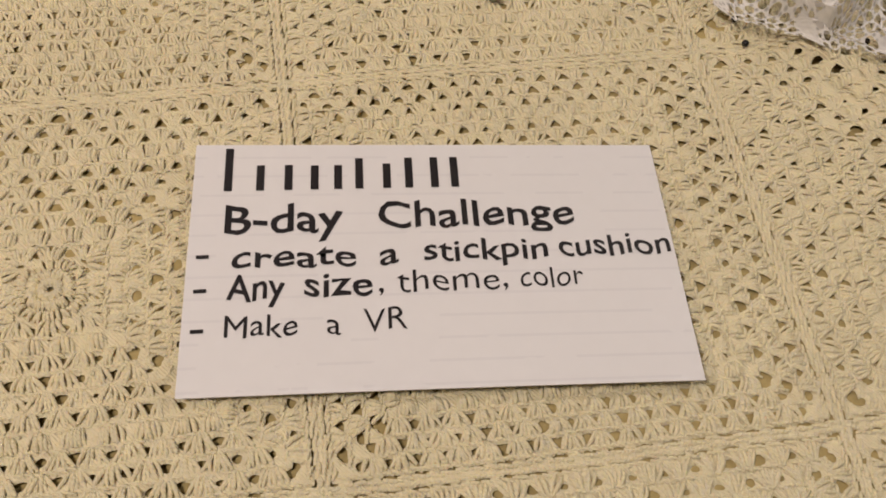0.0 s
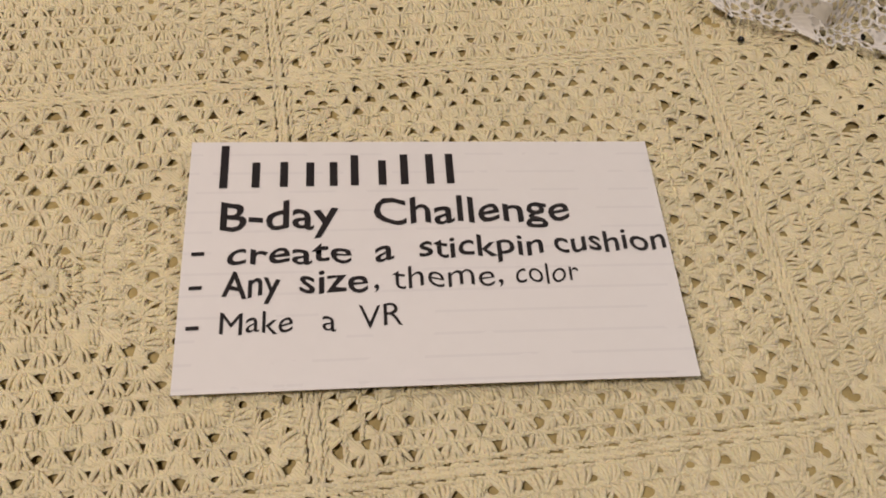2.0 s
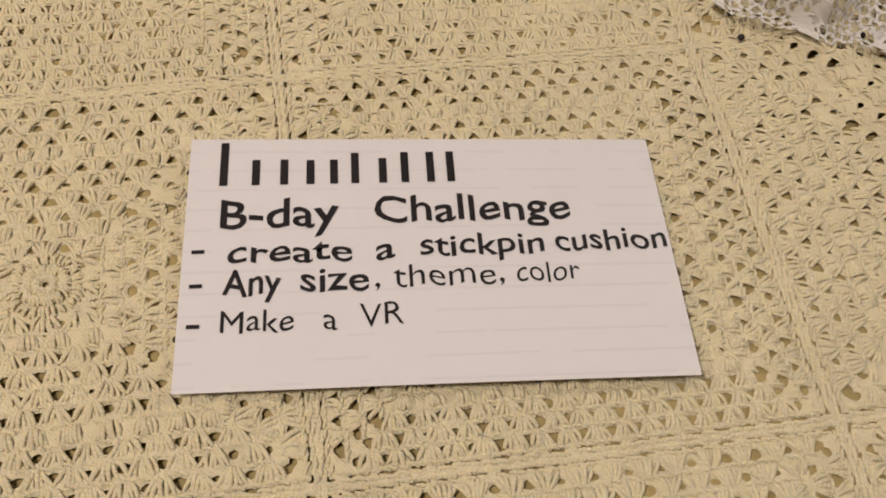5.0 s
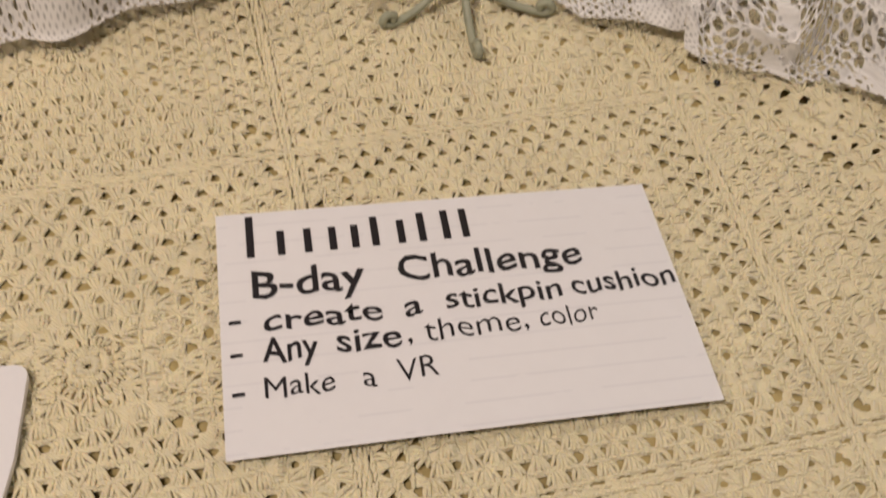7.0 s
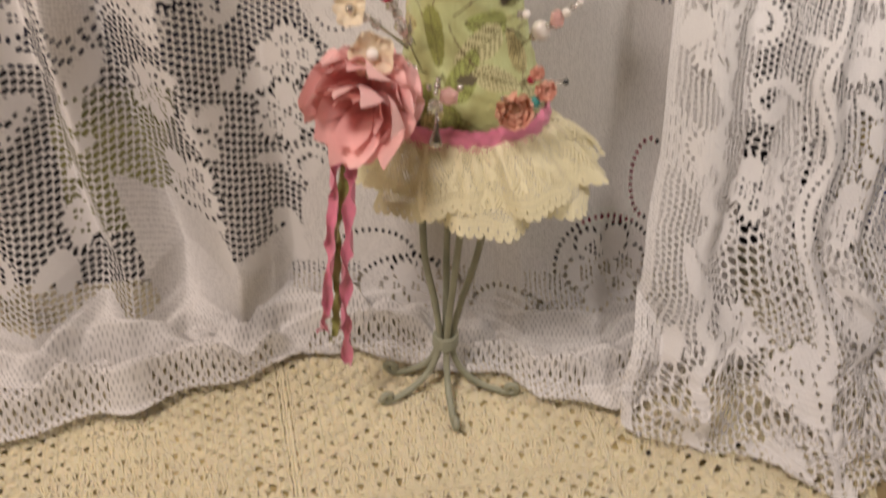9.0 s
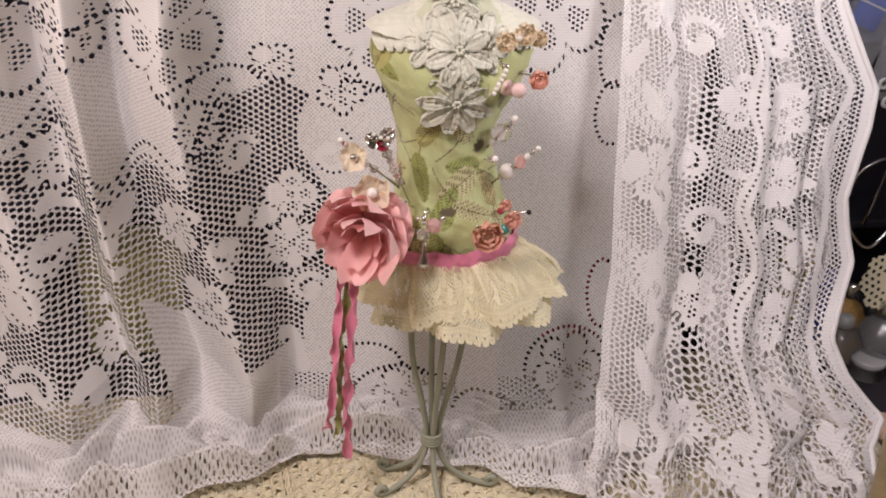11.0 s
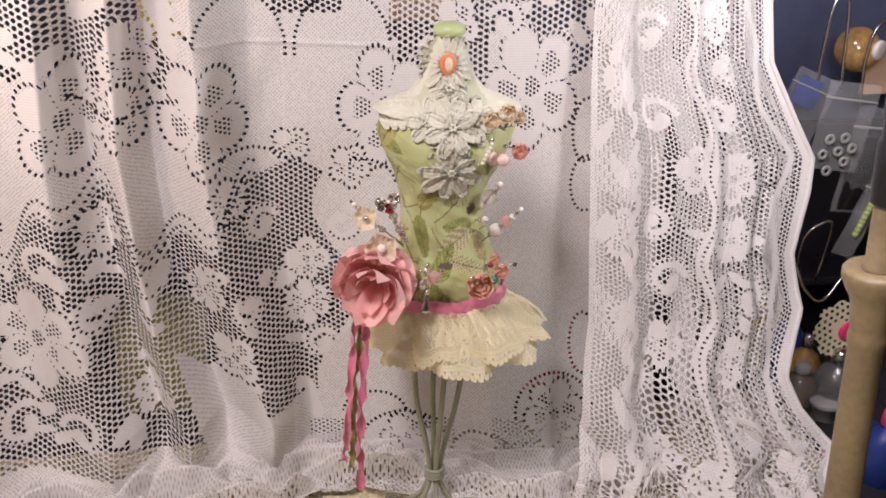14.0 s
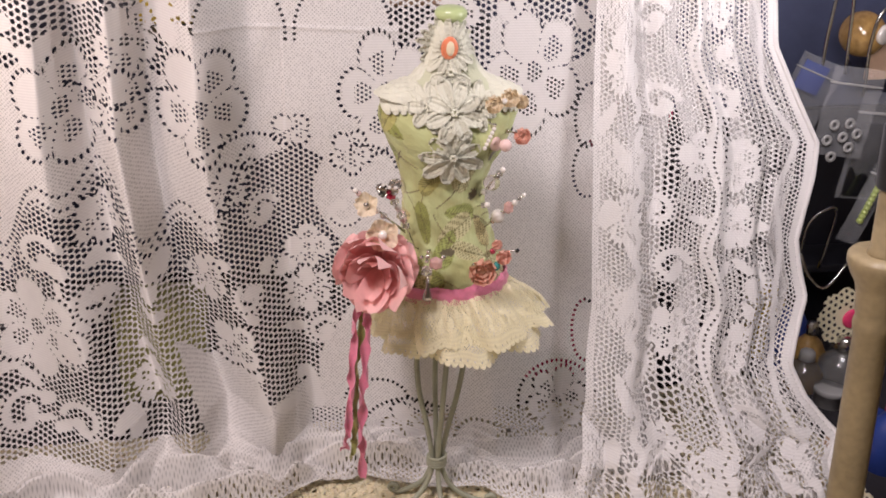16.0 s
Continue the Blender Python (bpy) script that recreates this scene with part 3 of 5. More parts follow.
    lace.mesh((x > 0.006) & (x < 0.122) & (q > 0.240 + 0.014 * np.cos(x * 90)), 0.0036, -0.10)
    lace.mesh((x > 0.010) & (x < 0.060) & (q > 0.215), 0.0034, 0.0)
    lace.mesh((q < 0.030) & (q > 0.012) & (np.abs(np.sin(x * 60)) > 0.55) & (x > -0.06), 0.0026, 0.9)
    lace.mesh((q < -0.014) & (q > -0.066) & (np.abs(np.sin(x * 47 + 2)) > 0.35), 0.0025, 0.9)
    rng = random.Random(4)
    # leaves strewn over the net
    for k in range(60):
        lace.leaf(rng.uniform(-0.23, -0.03), rng.uniform(0.030, 0.140), rng.uniform(0.009, 0.018), rng.uniform(0.004, 0.008), rng.uniform(0, 3.1))
    for k in range(34):
        lace.leaf(rng.uniform(-0.22, -0.10), rng.uniform(0.238, 0.31), rng.uniform(0.010, 0.020), rng.uniform(0.006, 0.011), rng.uniform(0, 3.1))
    for k in range(20):
        lace.leaf(rng.uniform(0.01, 0.12), rng.uniform(0.245, 0.31), rng.uniform(0.010, 0.018), rng.uniform(0.006, 0.010), rng.uniform(0, 3.1))
    # flowers: place, half width, petals, turn, height for width
    for cx, cy, r, petals, turn, tall in (
            (-0.0915, 0.2120, 0.0225, 5, 0.3, 1.30), (0.0040, 0.2120, 0.0240, 5, 1.9, 1.35), (0.0850, 0.2210, 0.0265, 5, 0.5, 1.30), (-0.1600, 0.2100, 0.0215, 5, 0.0, 1.35),
            (-0.1260, 0.2420, 0.0150, 5, 0.5, 1.3), (-0.0465, 0.1930, 0.0105, 4, 0.78, 0.85), (-0.0150, 0.1800, 0.0110, 5, 0.2, 1.1), (-0.1835, 0.0930, 0.0240, 6, 0.4, 1.15),
            (-0.1310, 0.2120, 0.0130, 5, 0.9, 1.3), (-0.0800, 0.1680, 0.0100, 5, 0.7, 1.2), (-0.0812, 0.0780, 0.0130, 4, 0.6, 1.2), (-0.1480, 0.1480, 0.0120, 5, 0.1, 1.2),
            (-0.0395, 0.1270, 0.0130, 4, 0.0, 1.0), (-0.0400, 0.1010, 0.0130, 6, 0.4, 1.1), (0.1000, 0.0310, 0.0180, 6, 0.9, 1.1), (0.0140, 0.0180, 0.0150, 6, 0.0, 1.0),
            (-0.2050, 0.2480, 0.0130, 5, 0.1, 1.2), (-0.0950, 0.1150, 0.0110, 6, 0.2, 1.3), (0.0420, 0.2550, 0.0130, 5, 0.3, 1.2), (-0.1250, 0.0560, 0.0120, 5, 0.9, 1.1), (-0.2100, 0.1500, 0.0130, 5, 0.9, 1.1)):
        lace.flower(cx, cy, r, petals, turn, tall=tall)
    for cx, cy, r, turn, flip in ((-0.1780, 0.1360, 0.0130, 0.4, 1), (-0.1655, 0.0870, 0.0105, 2.0, -1), (-0.1950, 0.0435, 0.0130, 1.0, 1), (-0.1620, 0.0450, 0.0125, 0.2, -1),
                                  (-0.0720, 0.1080, 0.0090, 2.4, 1), (-0.1200, 0.1250, 0.0100, 1.2, 1), (0.0700, 0.2560, 0.0110, 0.5, -1), (-0.2000, 0.1800, 0.0100, 0.9, 1),
                                  (-0.0205, 0.1470, 0.0120, 2.0, -1), (-0.0640, 0.1500, 0.0095, 0.6, 1), (-0.1500, 0.1080, 0.0100, 2.2, 1), (-0.0330, 0.0760, 0.0095, 0.8, 1)):
        lace.scroll(cx, cy, r, turn, flip)
    # dotted scallops along the top border and round the net
    for cx, cz, rx, rz, a0, a1 in ((-0.0710, 0.2440, 0.0235, 0.029, -0.1, 2.9), (-0.0180, 0.2440, 0.0250, 0.029, 0.15, 3.25), (-0.1300, 0.2260, 0.0300, 0.014, 3.6, 5.9),
                                   (0.1180, 0.1960, 0.0080, 0.018, 1.2, 5.0), (0.1190, 0.1650, 0.0090, 0.016, 1.2, 5.0), (0.1190, 0.0700, 0.0080, 0.018, 1.2, 5.0),
                                   (0.1000, 0.0310, 0.0235, 0.023, 0.1, 3.3), (0.0120, 0.0160, 0.0240, 0.018, 0.1, 3.2), (-0.0040, 0.0330, 0.0180, 0.013, 0.2, 3.0), (0.0550, 0.0080, 0.0160, 0.013, 0.1, 3.1),
                                   (-0.0720, 0.1800, 0.0260, 0.012, 0.3, 2.8), (-0.0100, 0.1680, 0.0200, 0.016, 0.2, 1.9)):
        lace.band([(cx + rx * math.cos(a0 + (a1 - a0) * k / 20), cz + rz * math.sin(a0 + (a1 - a0) * k / 20)) for k in range(21)], 0.0, 0.0013)
    edge_x = [-0.25 + 0.0045 * k for k in range(42)]
    for lift in (0.0035, 0.0105):
        lace.band([(ex, 0.150 + lift + 0.016 * math.sin(ex * 70) + 0.010 * math.sin(ex * 173 + 1)) for ex in edge_x], 0.0, 0.0012)
    return cut_sheet("lace_curtain", np.stack((x, y, z), 2), lace.f, np.stack((x, q, lace.net), 2), LACE)


curtain = new("lace_curtain", back_curtain())
tagged(curtain, "white floral lace curtain hung in folds and pooled on the cloth", "curtain")

EDGE_Z = [-0.1, 0.0, 0.017, 0.028, 0.035, 0.052, 0.066, 0.080, 0.098, 0.129, 0.164, 0.183, 0.206, 0.237, 0.267, 0.33]
EDGE_X = [0.232, 0.230, 0.231, 0.2345, 0.2455, 0.2315, 0.2265, 0.2335, 0.2415, 0.2367, 0.2443, 0.2455, 0.2325, 0.2155, 0.212, 0.210]


def side_places(u, w):
    """Places on the east curtain: u across from its inner edge to its hem, w down its length."""
    z = bezier(w, 0.325, 0.16, 0.012, 0.0075)
    inner = np.interp(z, [0.0, 0.05, 0.1, 0.16, 0.33], [0.089, 0.106, 0.113, 0.114, 0.113])
    outer = np.interp(z, EDGE_Z, EDGE_X)
    x = inner + (outer - inner) * u
    xe = 0.089 + 0.102 * u
    ye = np.interp(xe, [0.089, 0.093, 0.11, 0.13, 0.147, 0.188, 0.22], [0.097, 0.086, 0.073, 0.065, 0.044, 0.052, 0.060])
    y = bezier(w, 0.192, 0.185, 0.130 + 0.02 * u, ye)
    hang = 1 - smooth_step(0.62, 0.85, w)
    y += -0.005 * np.exp(-((u - 0.14) / 0.09) ** 2) * hang - 0.007 * np.exp(-((u - 0.74) / 0.10) ** 2) * hang
    y += 0.004 * value_noise(u * 7, w * 6, 21) * hang
    y += (-0.007 * np.exp(-((u - 0.56) / 0.045) ** 2) + 0.006 * np.exp(-((u - 0.28) / 0.05) ** 2) + 0.006 * np.exp(-((u - 0.79) / 0.03) ** 2)) * (0.3 + 0.7 * hang)
    y += (0.006 * value_noise(u * 5, w * 7, 22) + 0.002 * value_noise(u * 13, w * 15, 26)) * smooth_step(0.3, 0.6, w)
    low = smooth_step(0.55, 0.85, w)
    y += -0.014 * low * np.abs(np.sin(u * 9 + 1.5 * value_noise(u * 3, w * 5, 23))) * (1 - 0.6 * smooth_step(0.9, 1, w))
    crumple = value_noise(u * 7, w * 16, 24) + 0.6 * value_noise(u * 15, w * 34, 25)
    z = z + 0.010 * smooth_step(0.7, 0.9, w) * np.abs(crumple) * (1 - 0.7 * smooth_step(0.94, 1.0, w))
    z = np.maximum(z, 0.0045 + 0.006 * smooth_step(0.16, 0.2, x) + 0.003 * np.abs(crumple))
    return x, y, z


def side_curtain():
    w, q = drop(620, 0.4)
    us = np.linspace(0, 1, 300)
    u, q = np.meshgrid(us, q)
    w = np.repeat(w[:, None], len(us), 1)
    x, y, z = side_places(u, w)
    p = 0.113 + 0.125 * u
    lace = Lace(p, q)
    lace.warp(0.0006)
    lace.mesh((u > 0.03) & (u < 0.96), 0.0026, -0.10)
    slit = 0.45 - np.cos(2 * math.pi * p / 0.0021) * np.clip(0.6 + np.cos(2 * math.pi * (q / 0.0075 + 0.5 * (np.floor(p / 0.0021) % 2))), 0, 1)
    lace.f = np.where((u > 0.02) & (u < 0.17) & (np.sin(q * 75 + p * 60) > 0.55), slit, lace.f)
    lace.mesh((p > 0.1375) & (p < 0.168) & (q > 0.180), 0.0027, -0.35)
    lace.mesh((p > 0.136) & (p < 0.160) & (q > 0.145) & (q <= 0.180), 0.0036, -0.10)
    lace.mesh((p > 0.146) & (p < 0.178) & (q > 0.030) & (q < 0.090 + 0.01 * np.sin(p * 300)), 0.0040, -0.35)
    lace.mesh((p > 0.140) & (p < 0.166) & (q > 0.095) & (q < 0.145), 0.0030, -0.35)
    lace.mesh((p > 0.183) & (p < 0.210) & (q > 0.180) & (q < 0.205), 0.0037, -0.25)
    lace.mesh((p > 0.190) & (p < 0.214) & (q > -0.005) & (q < 0.050 + 0.01 * np.sin(p * 280)), 0.0040, -0.35)
    lace.mesh((p > 0.196) & (p < 0.222) & (q > 0.080) & (q < 0.112), 0.0032, -0.25)
    lace.mesh((p > 0.206) & (p < 0.228) & (q > 0.150) & (q < 0.215), 0.0030, -0.20)
    lace.mesh((q < 0.012 + 0.008 * np.sin(p * 190)) & (u > 0.03) & (u < 0.96), 0.0030, -0.35)
    lace.warp(0.0)
    for cx, cy, r, petals, turn, tall in ((0.172, 0.172, 0.0135, 4, 0.2, 1.1), (0.194, 0.165, 0.0125, 5, 0.4, 1.3), (0.196, 0.130, 0.0120, 6, 0.9, 1.2), (0.196, 0.258, 0.0120, 5, 0.1, 1.2),
                                          (0.157, 0.072, 0.0120, 5, 0.3, 1.2), (0.200, 0.062, 0.0120, 5, 0.5, 1.2), (0.128, 0.140, 0.0100, 4, 0.3, 1.6), (0.128, 0.225, 0.0090, 4, 0.3, 1.8),
                                          (0.150, 0.015, 0.0120, 6, 0.0, 1.0), (0.175, 0.005, 0.0120, 6, 0.3, 1.0), (0.165, -0.030, 0.0110, 6, 0.5, 1.0), (0.205, -0.040, 0.0100, 6, 0.1, 1.0)):
        lace.flower(cx, cy, r, petals, turn, tall=tall)
    for cx, cy, r, turn, flip in ((0.1520, 0.2500, 0.0125, 0.6, 1), (0.1530, 0.2030, 0.0120, 0.3, 1), (0.1900, 0.2020, 0.0110, 0.9, -1), (0.1580, 0.1080, 0.0125, 0.2, 1), (0.1500, 0.1400, 0.0095, 1.6, -1),
                                  (0.2010, 0.2300, 0.0090, 1.8, -1), (0.2060, 0.0950, 0.0110, 1.2, -1), (0.1980, 0.0250, 0.0110, 0.4, 1), (0.1420, 0.0500, 0.0110, 1.4, -1), (0.1290, 0.0900, 0.0085, 0.4, 1)):
        lace.scroll(cx, cy, r, turn, flip, 0.0024)
    rng = random.Random(8)
    for k in range(26):
        lace.leaf(rng.uniform(0.165, 0.222), rng.uniform(-0.05, 0.30), rng.uniform(0.008, 0.016), rng.uniform(0.004, 0.007), rng.uniform(0, 3.1))
    for k in range(14):
        lace.leaf(rng.uniform(0.116, 0.134), 0.30 - 0.026 * k + rng.uniform(-0.006, 0.006), rng.uniform(0.012, 0.022), rng.uniform(0.004, 0.007), rng.uniform(1.1, 2.0))
    for k in range(7):
        lace.band([(0.1365 + 0.0022 * math.sin(j * 0.9 + k), 0.29 - k * 0.05 - j * 0.0026) for j in range(18)], 0.0016)
    # a strip of plain weave runs down between the two panels of net
    lace.band([(0.1815 + 0.0030 * math.sin(j * 0.7), 0.32 - j * 0.006) for j in range(64)], 0.0026, 0.0008)
    for cx, cz, rx, rz, a0, a1 in ((0.2120, 0.1800, 0.014, 0.020, -1.6, 1.0), (0.2200, 0.1450, 0.013, 0.016, 1.6, 3.6), (0.2120, 0.1000, 0.013, 0.020, -1.2, 1.4), (0.2180, 0.0450, 0.012, 0.022, -1.4, 1.4)):
        lace.band([(cx + rx * math.cos(a0 + (a1 - a0) * k / 16), cz + rz * math.sin(a0 + (a1 - a0) * k / 16)) for k in range(17)], 0.0, 0.0013)
    lace.band([(0.2225 + 0.004 * math.sin(j * 0.55), 0.32 - j * 0.0055) for j in range(70)], 0.0014)
    lace.band([(0.2345, 0.33), (0.2345, -0.08)], 0.0018)
    return cut_sheet("side_lace_curtain", np.stack((x, y, z), 2), lace.f, np.stack((p, q, lace.net), 2), LACE)


side = new("side_lace_curtain", side_curtain())
tagged(side, "white scroll-patterned lace curtain with a scalloped corded hem", "curtain")


def side_lining():
    """The width of the same lace that is folded in behind, seen through its net."""
    w, q = drop(260, 0.4)
    us = np.linspace(0.42, 0.97, 90)
    u, q = np.meshgrid(us, q)
    x, y, z = side_places(u, np.repeat(w[:, None], len(us), 1))
    p = 0.113 + 0.125 * u
    lace = Lace(p + 0.0013, q)
    lace.mesh(np.sin(q * 48 + p * 80) + np.sin(p * 210) > -0.9, 0.0034, -0.1)
    return cut_sheet("folded_ply", np.stack((x, y + 0.013, z + 0.002), 2), lace.f, np.stack((p, q, lace.net), 2), LACE)


ply = new("folded_ply", side_lining())
ply.parent = side
hem = np.stack(side_places(np.ones(120), np.linspace(0, 1, 120)), 1)
bm = bmesh.new()
tube(bm, hem, 0.0015, 8)
part("hem_cord", bm, LACE, side, "white corded scalloped hem")

# ---- index card with handwriting ----
CARD_W, CARD_H = 0.127, 0.0762


def card_height(x, y):
    u, v = x / CARD_W + 0.5, y / CARD_H + 0.5
    return (0.0050 * (1 - u) + 0.0056 * u) * (1 - v) + (0.0056 * (1 - u) + 0.0026 * u) * v + 0.0012 * math.sin(math.pi * u) * (0.4 - v * 0.3)


def card_mesh():
    bm = bmesh.new()
    nx, ny = 24, 14
    top, low = [], []
    for j in range(ny + 1):
        for i in range(nx + 1):
            x, y = (i / nx - 0.5) * CARD_W, (j / ny - 0.5) * CARD_H
            z = card_height(x, y)
            top.append(bm.verts.new((x, y, z)))
            low.append(bm.verts.new((x, y, z - 0.0003)))
    at = lambda s, i, j: s[j * (nx + 1) + i]
    for j in range(ny):
        for i in range(nx):
            bm.faces.new((at(top, i, j), at(top, i + 1, j), at(top, i + 1, j + 1), at(top, i, j + 1)))
            bm.faces.new((at(low, i, j), at(low, i, j + 1), at(low, i + 1, j + 1), at(low, i + 1, j)))
    for i in range(nx):
        bm.faces.new((at(low, i, 0), at(low, i + 1, 0), at(top, i + 1, 0), at(top, i, 0)))
        bm.faces.new((at(top, i, ny), at(top, i + 1, ny), at(low, i + 1, ny), at(low, i, ny)))
    for j in range(ny):
        bm.faces.new((at(top, 0, j), at(top, 0, j + 1), at(low, 0, j + 1), at(low, 0, j)))
        bm.faces.new((at(low, nx, j), at(low, nx, j + 1), at(top, nx, j + 1), at(top, nx, j)))
    return bm


card = mesh_object("index_card", card_mesh(), CARD, smooth=False)
tagged(card, "white ruled index card with black marker handwriting lying on the cloth", "card")


def word(text, x0, x1, base, tall, weight=0.012, slope=0.012, shear=0.0):
    """One handwritten word on the card, from x0 to x1 along its line."""
    curve = bpy.data.curves.new("word", "FONT")
    curve.body, curve.size, curve.offset, curve.resolution_u = text, 1.0, weight, 3
    ob = bpy.data.objects.new("word", curve)
    me = bpy.data.meshes.new_from_object(ob)
    co = np.array([v.co[:] for v in me.vertices])
    lo, hi = co[:, 0].min(), co[:, 0].max()
    sx, sy = (x1 - x0) / (hi - lo), tall / 0.72
    bm = bmesh.new()
    bm.from_mesh(me)
    bmesh.ops.triangulate(bm, faces=bm.faces)
    for v in bm.verts:
        x = x0 + (v.co.x - lo) * sx + shear * v.co.y * sy
        y = base + v.co.y * sy + slope * (x - x0) + 0.0005 * math.sin(x * 620 + len(text))
        v.co = (x, y, card_height(x, y) + 0.00022)
    bpy.data.objects.remove(ob)
    bpy.data.meshes.remove(me)
    bpy.data.curves.remove(curve)
    part("word", bm, INK, card)


def stroke(x0, y0, x1, y1, thick):
    """A plain bar of ink."""
    bm = bmesh.new()
    way = Vector((x1 - x0, y1 - y0))
    nrm = Vector((-way.y, way.x)).normalized() * thick / 2
    vs = []
    for px, py in ((x0 + nrm.x, y0 + nrm.y), (x0 - nrm.x, y0 - nrm.y), (x1 - nrm.x, y1 - nrm.y), (x1 + nrm.x, y1 + nrm.y)):
        vs.append(bm.verts.new((px, py, card_height(px, py) + 0.00025)))
    bm.faces.new(vs)
    part("ink_bar", bm, INK, card)


for x0, tall in ((-0.0555, 0.0145), (-0.0470, 0.0085), (-0.0395, 0.0085), (-0.0325, 0.0082), (-0.0262, 0.0082), (-0.0205, 0.0105), (-0.0130, 0.0085), (-0.0070, 0.0105), (0.0000, 0.0105), (0.0055, 0.0105)):
    y0 = 0.0222 + 0.014 * (x0 + 0.05)
    stroke(x0 + 0.0012, y0, x0 + 0.0012, y0 + tall, 0.0021)
word("B-day", -0.0545, -0.0238, 0.0085, 0.0092, 0.013)
word("Challenge", -0.0145, 0.0380, 0.0096, 0.0088, 0.011)
word("create", -0.0522, -0.0205, -0.0024, 0.0070, 0.010)
word("a", -0.0145, -0.0096, -0.0020, 0.0072, 0.010)
word("stickpin", -0.0030, 0.0295, -0.0012, 0.0070, 0.010)
word("cushion", 0.0325, 0.0625, -0.0003, 0.0070, 0.010)
word("Any", -0.0530, -0.0385, -0.0120, 0.0080, 0.012)
word("size", -0.0337, -0.0165, -0.0112, 0.0076, 0.010)
word(", theme, ", -0.0150, 0.0180, -0.0105, 0.0072, -0.004)
word("color", 0.0213, 0.0378, -0.0100, 0.0068, -0.004)
word("Make", -0.0530, -0.0352, -0.0225, 0.0064, 0.0)
word("a", -0.0280, -0.0246, -0.0222, 0.0064, 0.0)
word("VR", -0.0190, -0.0082, -0.0216, 0.0066, -0.003)
for y in (0.0012, -0.0090, -0.0205):
    stroke(-0.0612, y, -0.0580, y + 0.0001, 0.0011)

# a second card that only shows its corner
bm = bmesh.new()
ring = [(-0.1135, -0.0300)] + [(-0.1155 + 0.0035 * math.cos(a), -0.0070 + 0.0035 * math.sin(a)) for a in (0.0, 0.5, 1.0, 1.57)] + [(-0.185, -0.0010), (-0.195, -0.075), (-0.1225, -0.078)]
lowv, topv = [bm.verts.new((*p, 0.0020)) for p in ring], [bm.verts.new((*p, 0.0040)) for p in ring]
bm.faces.new(topv)
bm.faces.new(lowv[::-1])
for i in range(len(ring)):
    k = (i + 1) % len(ring)
    bm.faces.new((lowv[i], lowv[k], topv[k], topv[i]))
tagged(mesh_object("paper_tag", bm, PAPER, smooth=False), "plain white card tag with a rounded corner on the cloth", "tag")

# ---- dress form pincushion ----
SATIN_PINK = material("pink_satin_ribbon", (0.88, 0.27, 0.41), rough=0.38, vary=0.25, scale=160, bump=0.3, sheen=0.3)
CHIFFON = cloth_back(material("dusty_pink_chiffon", (0.96, 0.57, 0.55), rough=0.5, vary=0.12, scale=120, bump=0.15, sheen=0.4), 0.25)
OLIVE = material("olive_silk_ribbon", (0.42, 0.42, 0.13), rough=0.45, vary=0.3, scale=140, bump=0.3, sheen=0.2)
APPLIQUE = material("ivory_satin_stitch", (0.72, 0.72, 0.58), rough=0.45, vary=0.08, scale=150, bump=0.6, sheen=0.3)
PALE_GREEN = material("pale_green_paint", (0.52, 0.62, 0.30), rough=0.35, vary=0.1, scale=70, bump=0.1, coat=0.2)
CORAL = material("coral_resin", (0.85, 0.27, 0.13), rough=0.4, vary=0.12, scale=200, bump=0.2)
IVORY = material("ivory_resin", (0.85, 0.72, 0.50), rough=0.4, vary=0.08, scale=200, bump=0.2)
PEACH = cloth_back(material("peach_ribbon_rose", (0.96, 0.60, 0.48), rough=0.55, vary=0.15, scale=250, bump=0.3), 0.35)
CREAM_FLOWER = cloth_back(material("cream_paper_flower", (0.95, 0.84, 0.64), rough=0.6, vary=0.12, scale=200, bump=0.3), 0.35)
DUSKY = cloth_back(material("dusky_rose_cloth", (0.74, 0.34, 0.26), rough=0.6, vary=0.35, scale=180, bump=0.3, second=(0.82, 0.60, 0.42)), 0.3)
PEARL = material("pearl", (0.80, 0.76, 0.70), rough=0.18, vary=0.06, scale=120, bump=0.0, coat=0.6)
PEARL_PINK = material("pink_pearl", (0.78, 0.56, 0.52), rough=0.2, vary=0.08, scale=120, bump=0.0, coat=0.6)
SILVER = material("silver_metal", (0.72, 0.70, 0.66), rough=0.22, metal=1.0, vary=0.2, scale=200, bump=0.1)
GARNET = material("garnet_bead", (0.35, 0.02, 0.05), rough=0.12, vary=0.2, scale=120, bump=0.0, coat=0.6)
CRYSTAL = material("clear_crystal_bead", (0.95, 0.90, 0.86), rough=0.05, vary=0.04, scale=90, bump=0.0, transmission=0.85)
PINK_GLASS = material("pink_glass_bead", (0.90, 0.58, 0.54), rough=0.1, vary=0.05, scale=90, bump=0.0, transmission=0.5)
TEAL = material("teal_bead", (0.06, 0.30, 0.28), rough=0.2, vary=0.1, scale=90, bump=0.0, coat=0.4)
BLACK = material("black_plastic", (0.012, 0.012, 0.014), rough=0.25, vary=0.3, scale=60, bump=0.05, coat=0.3)

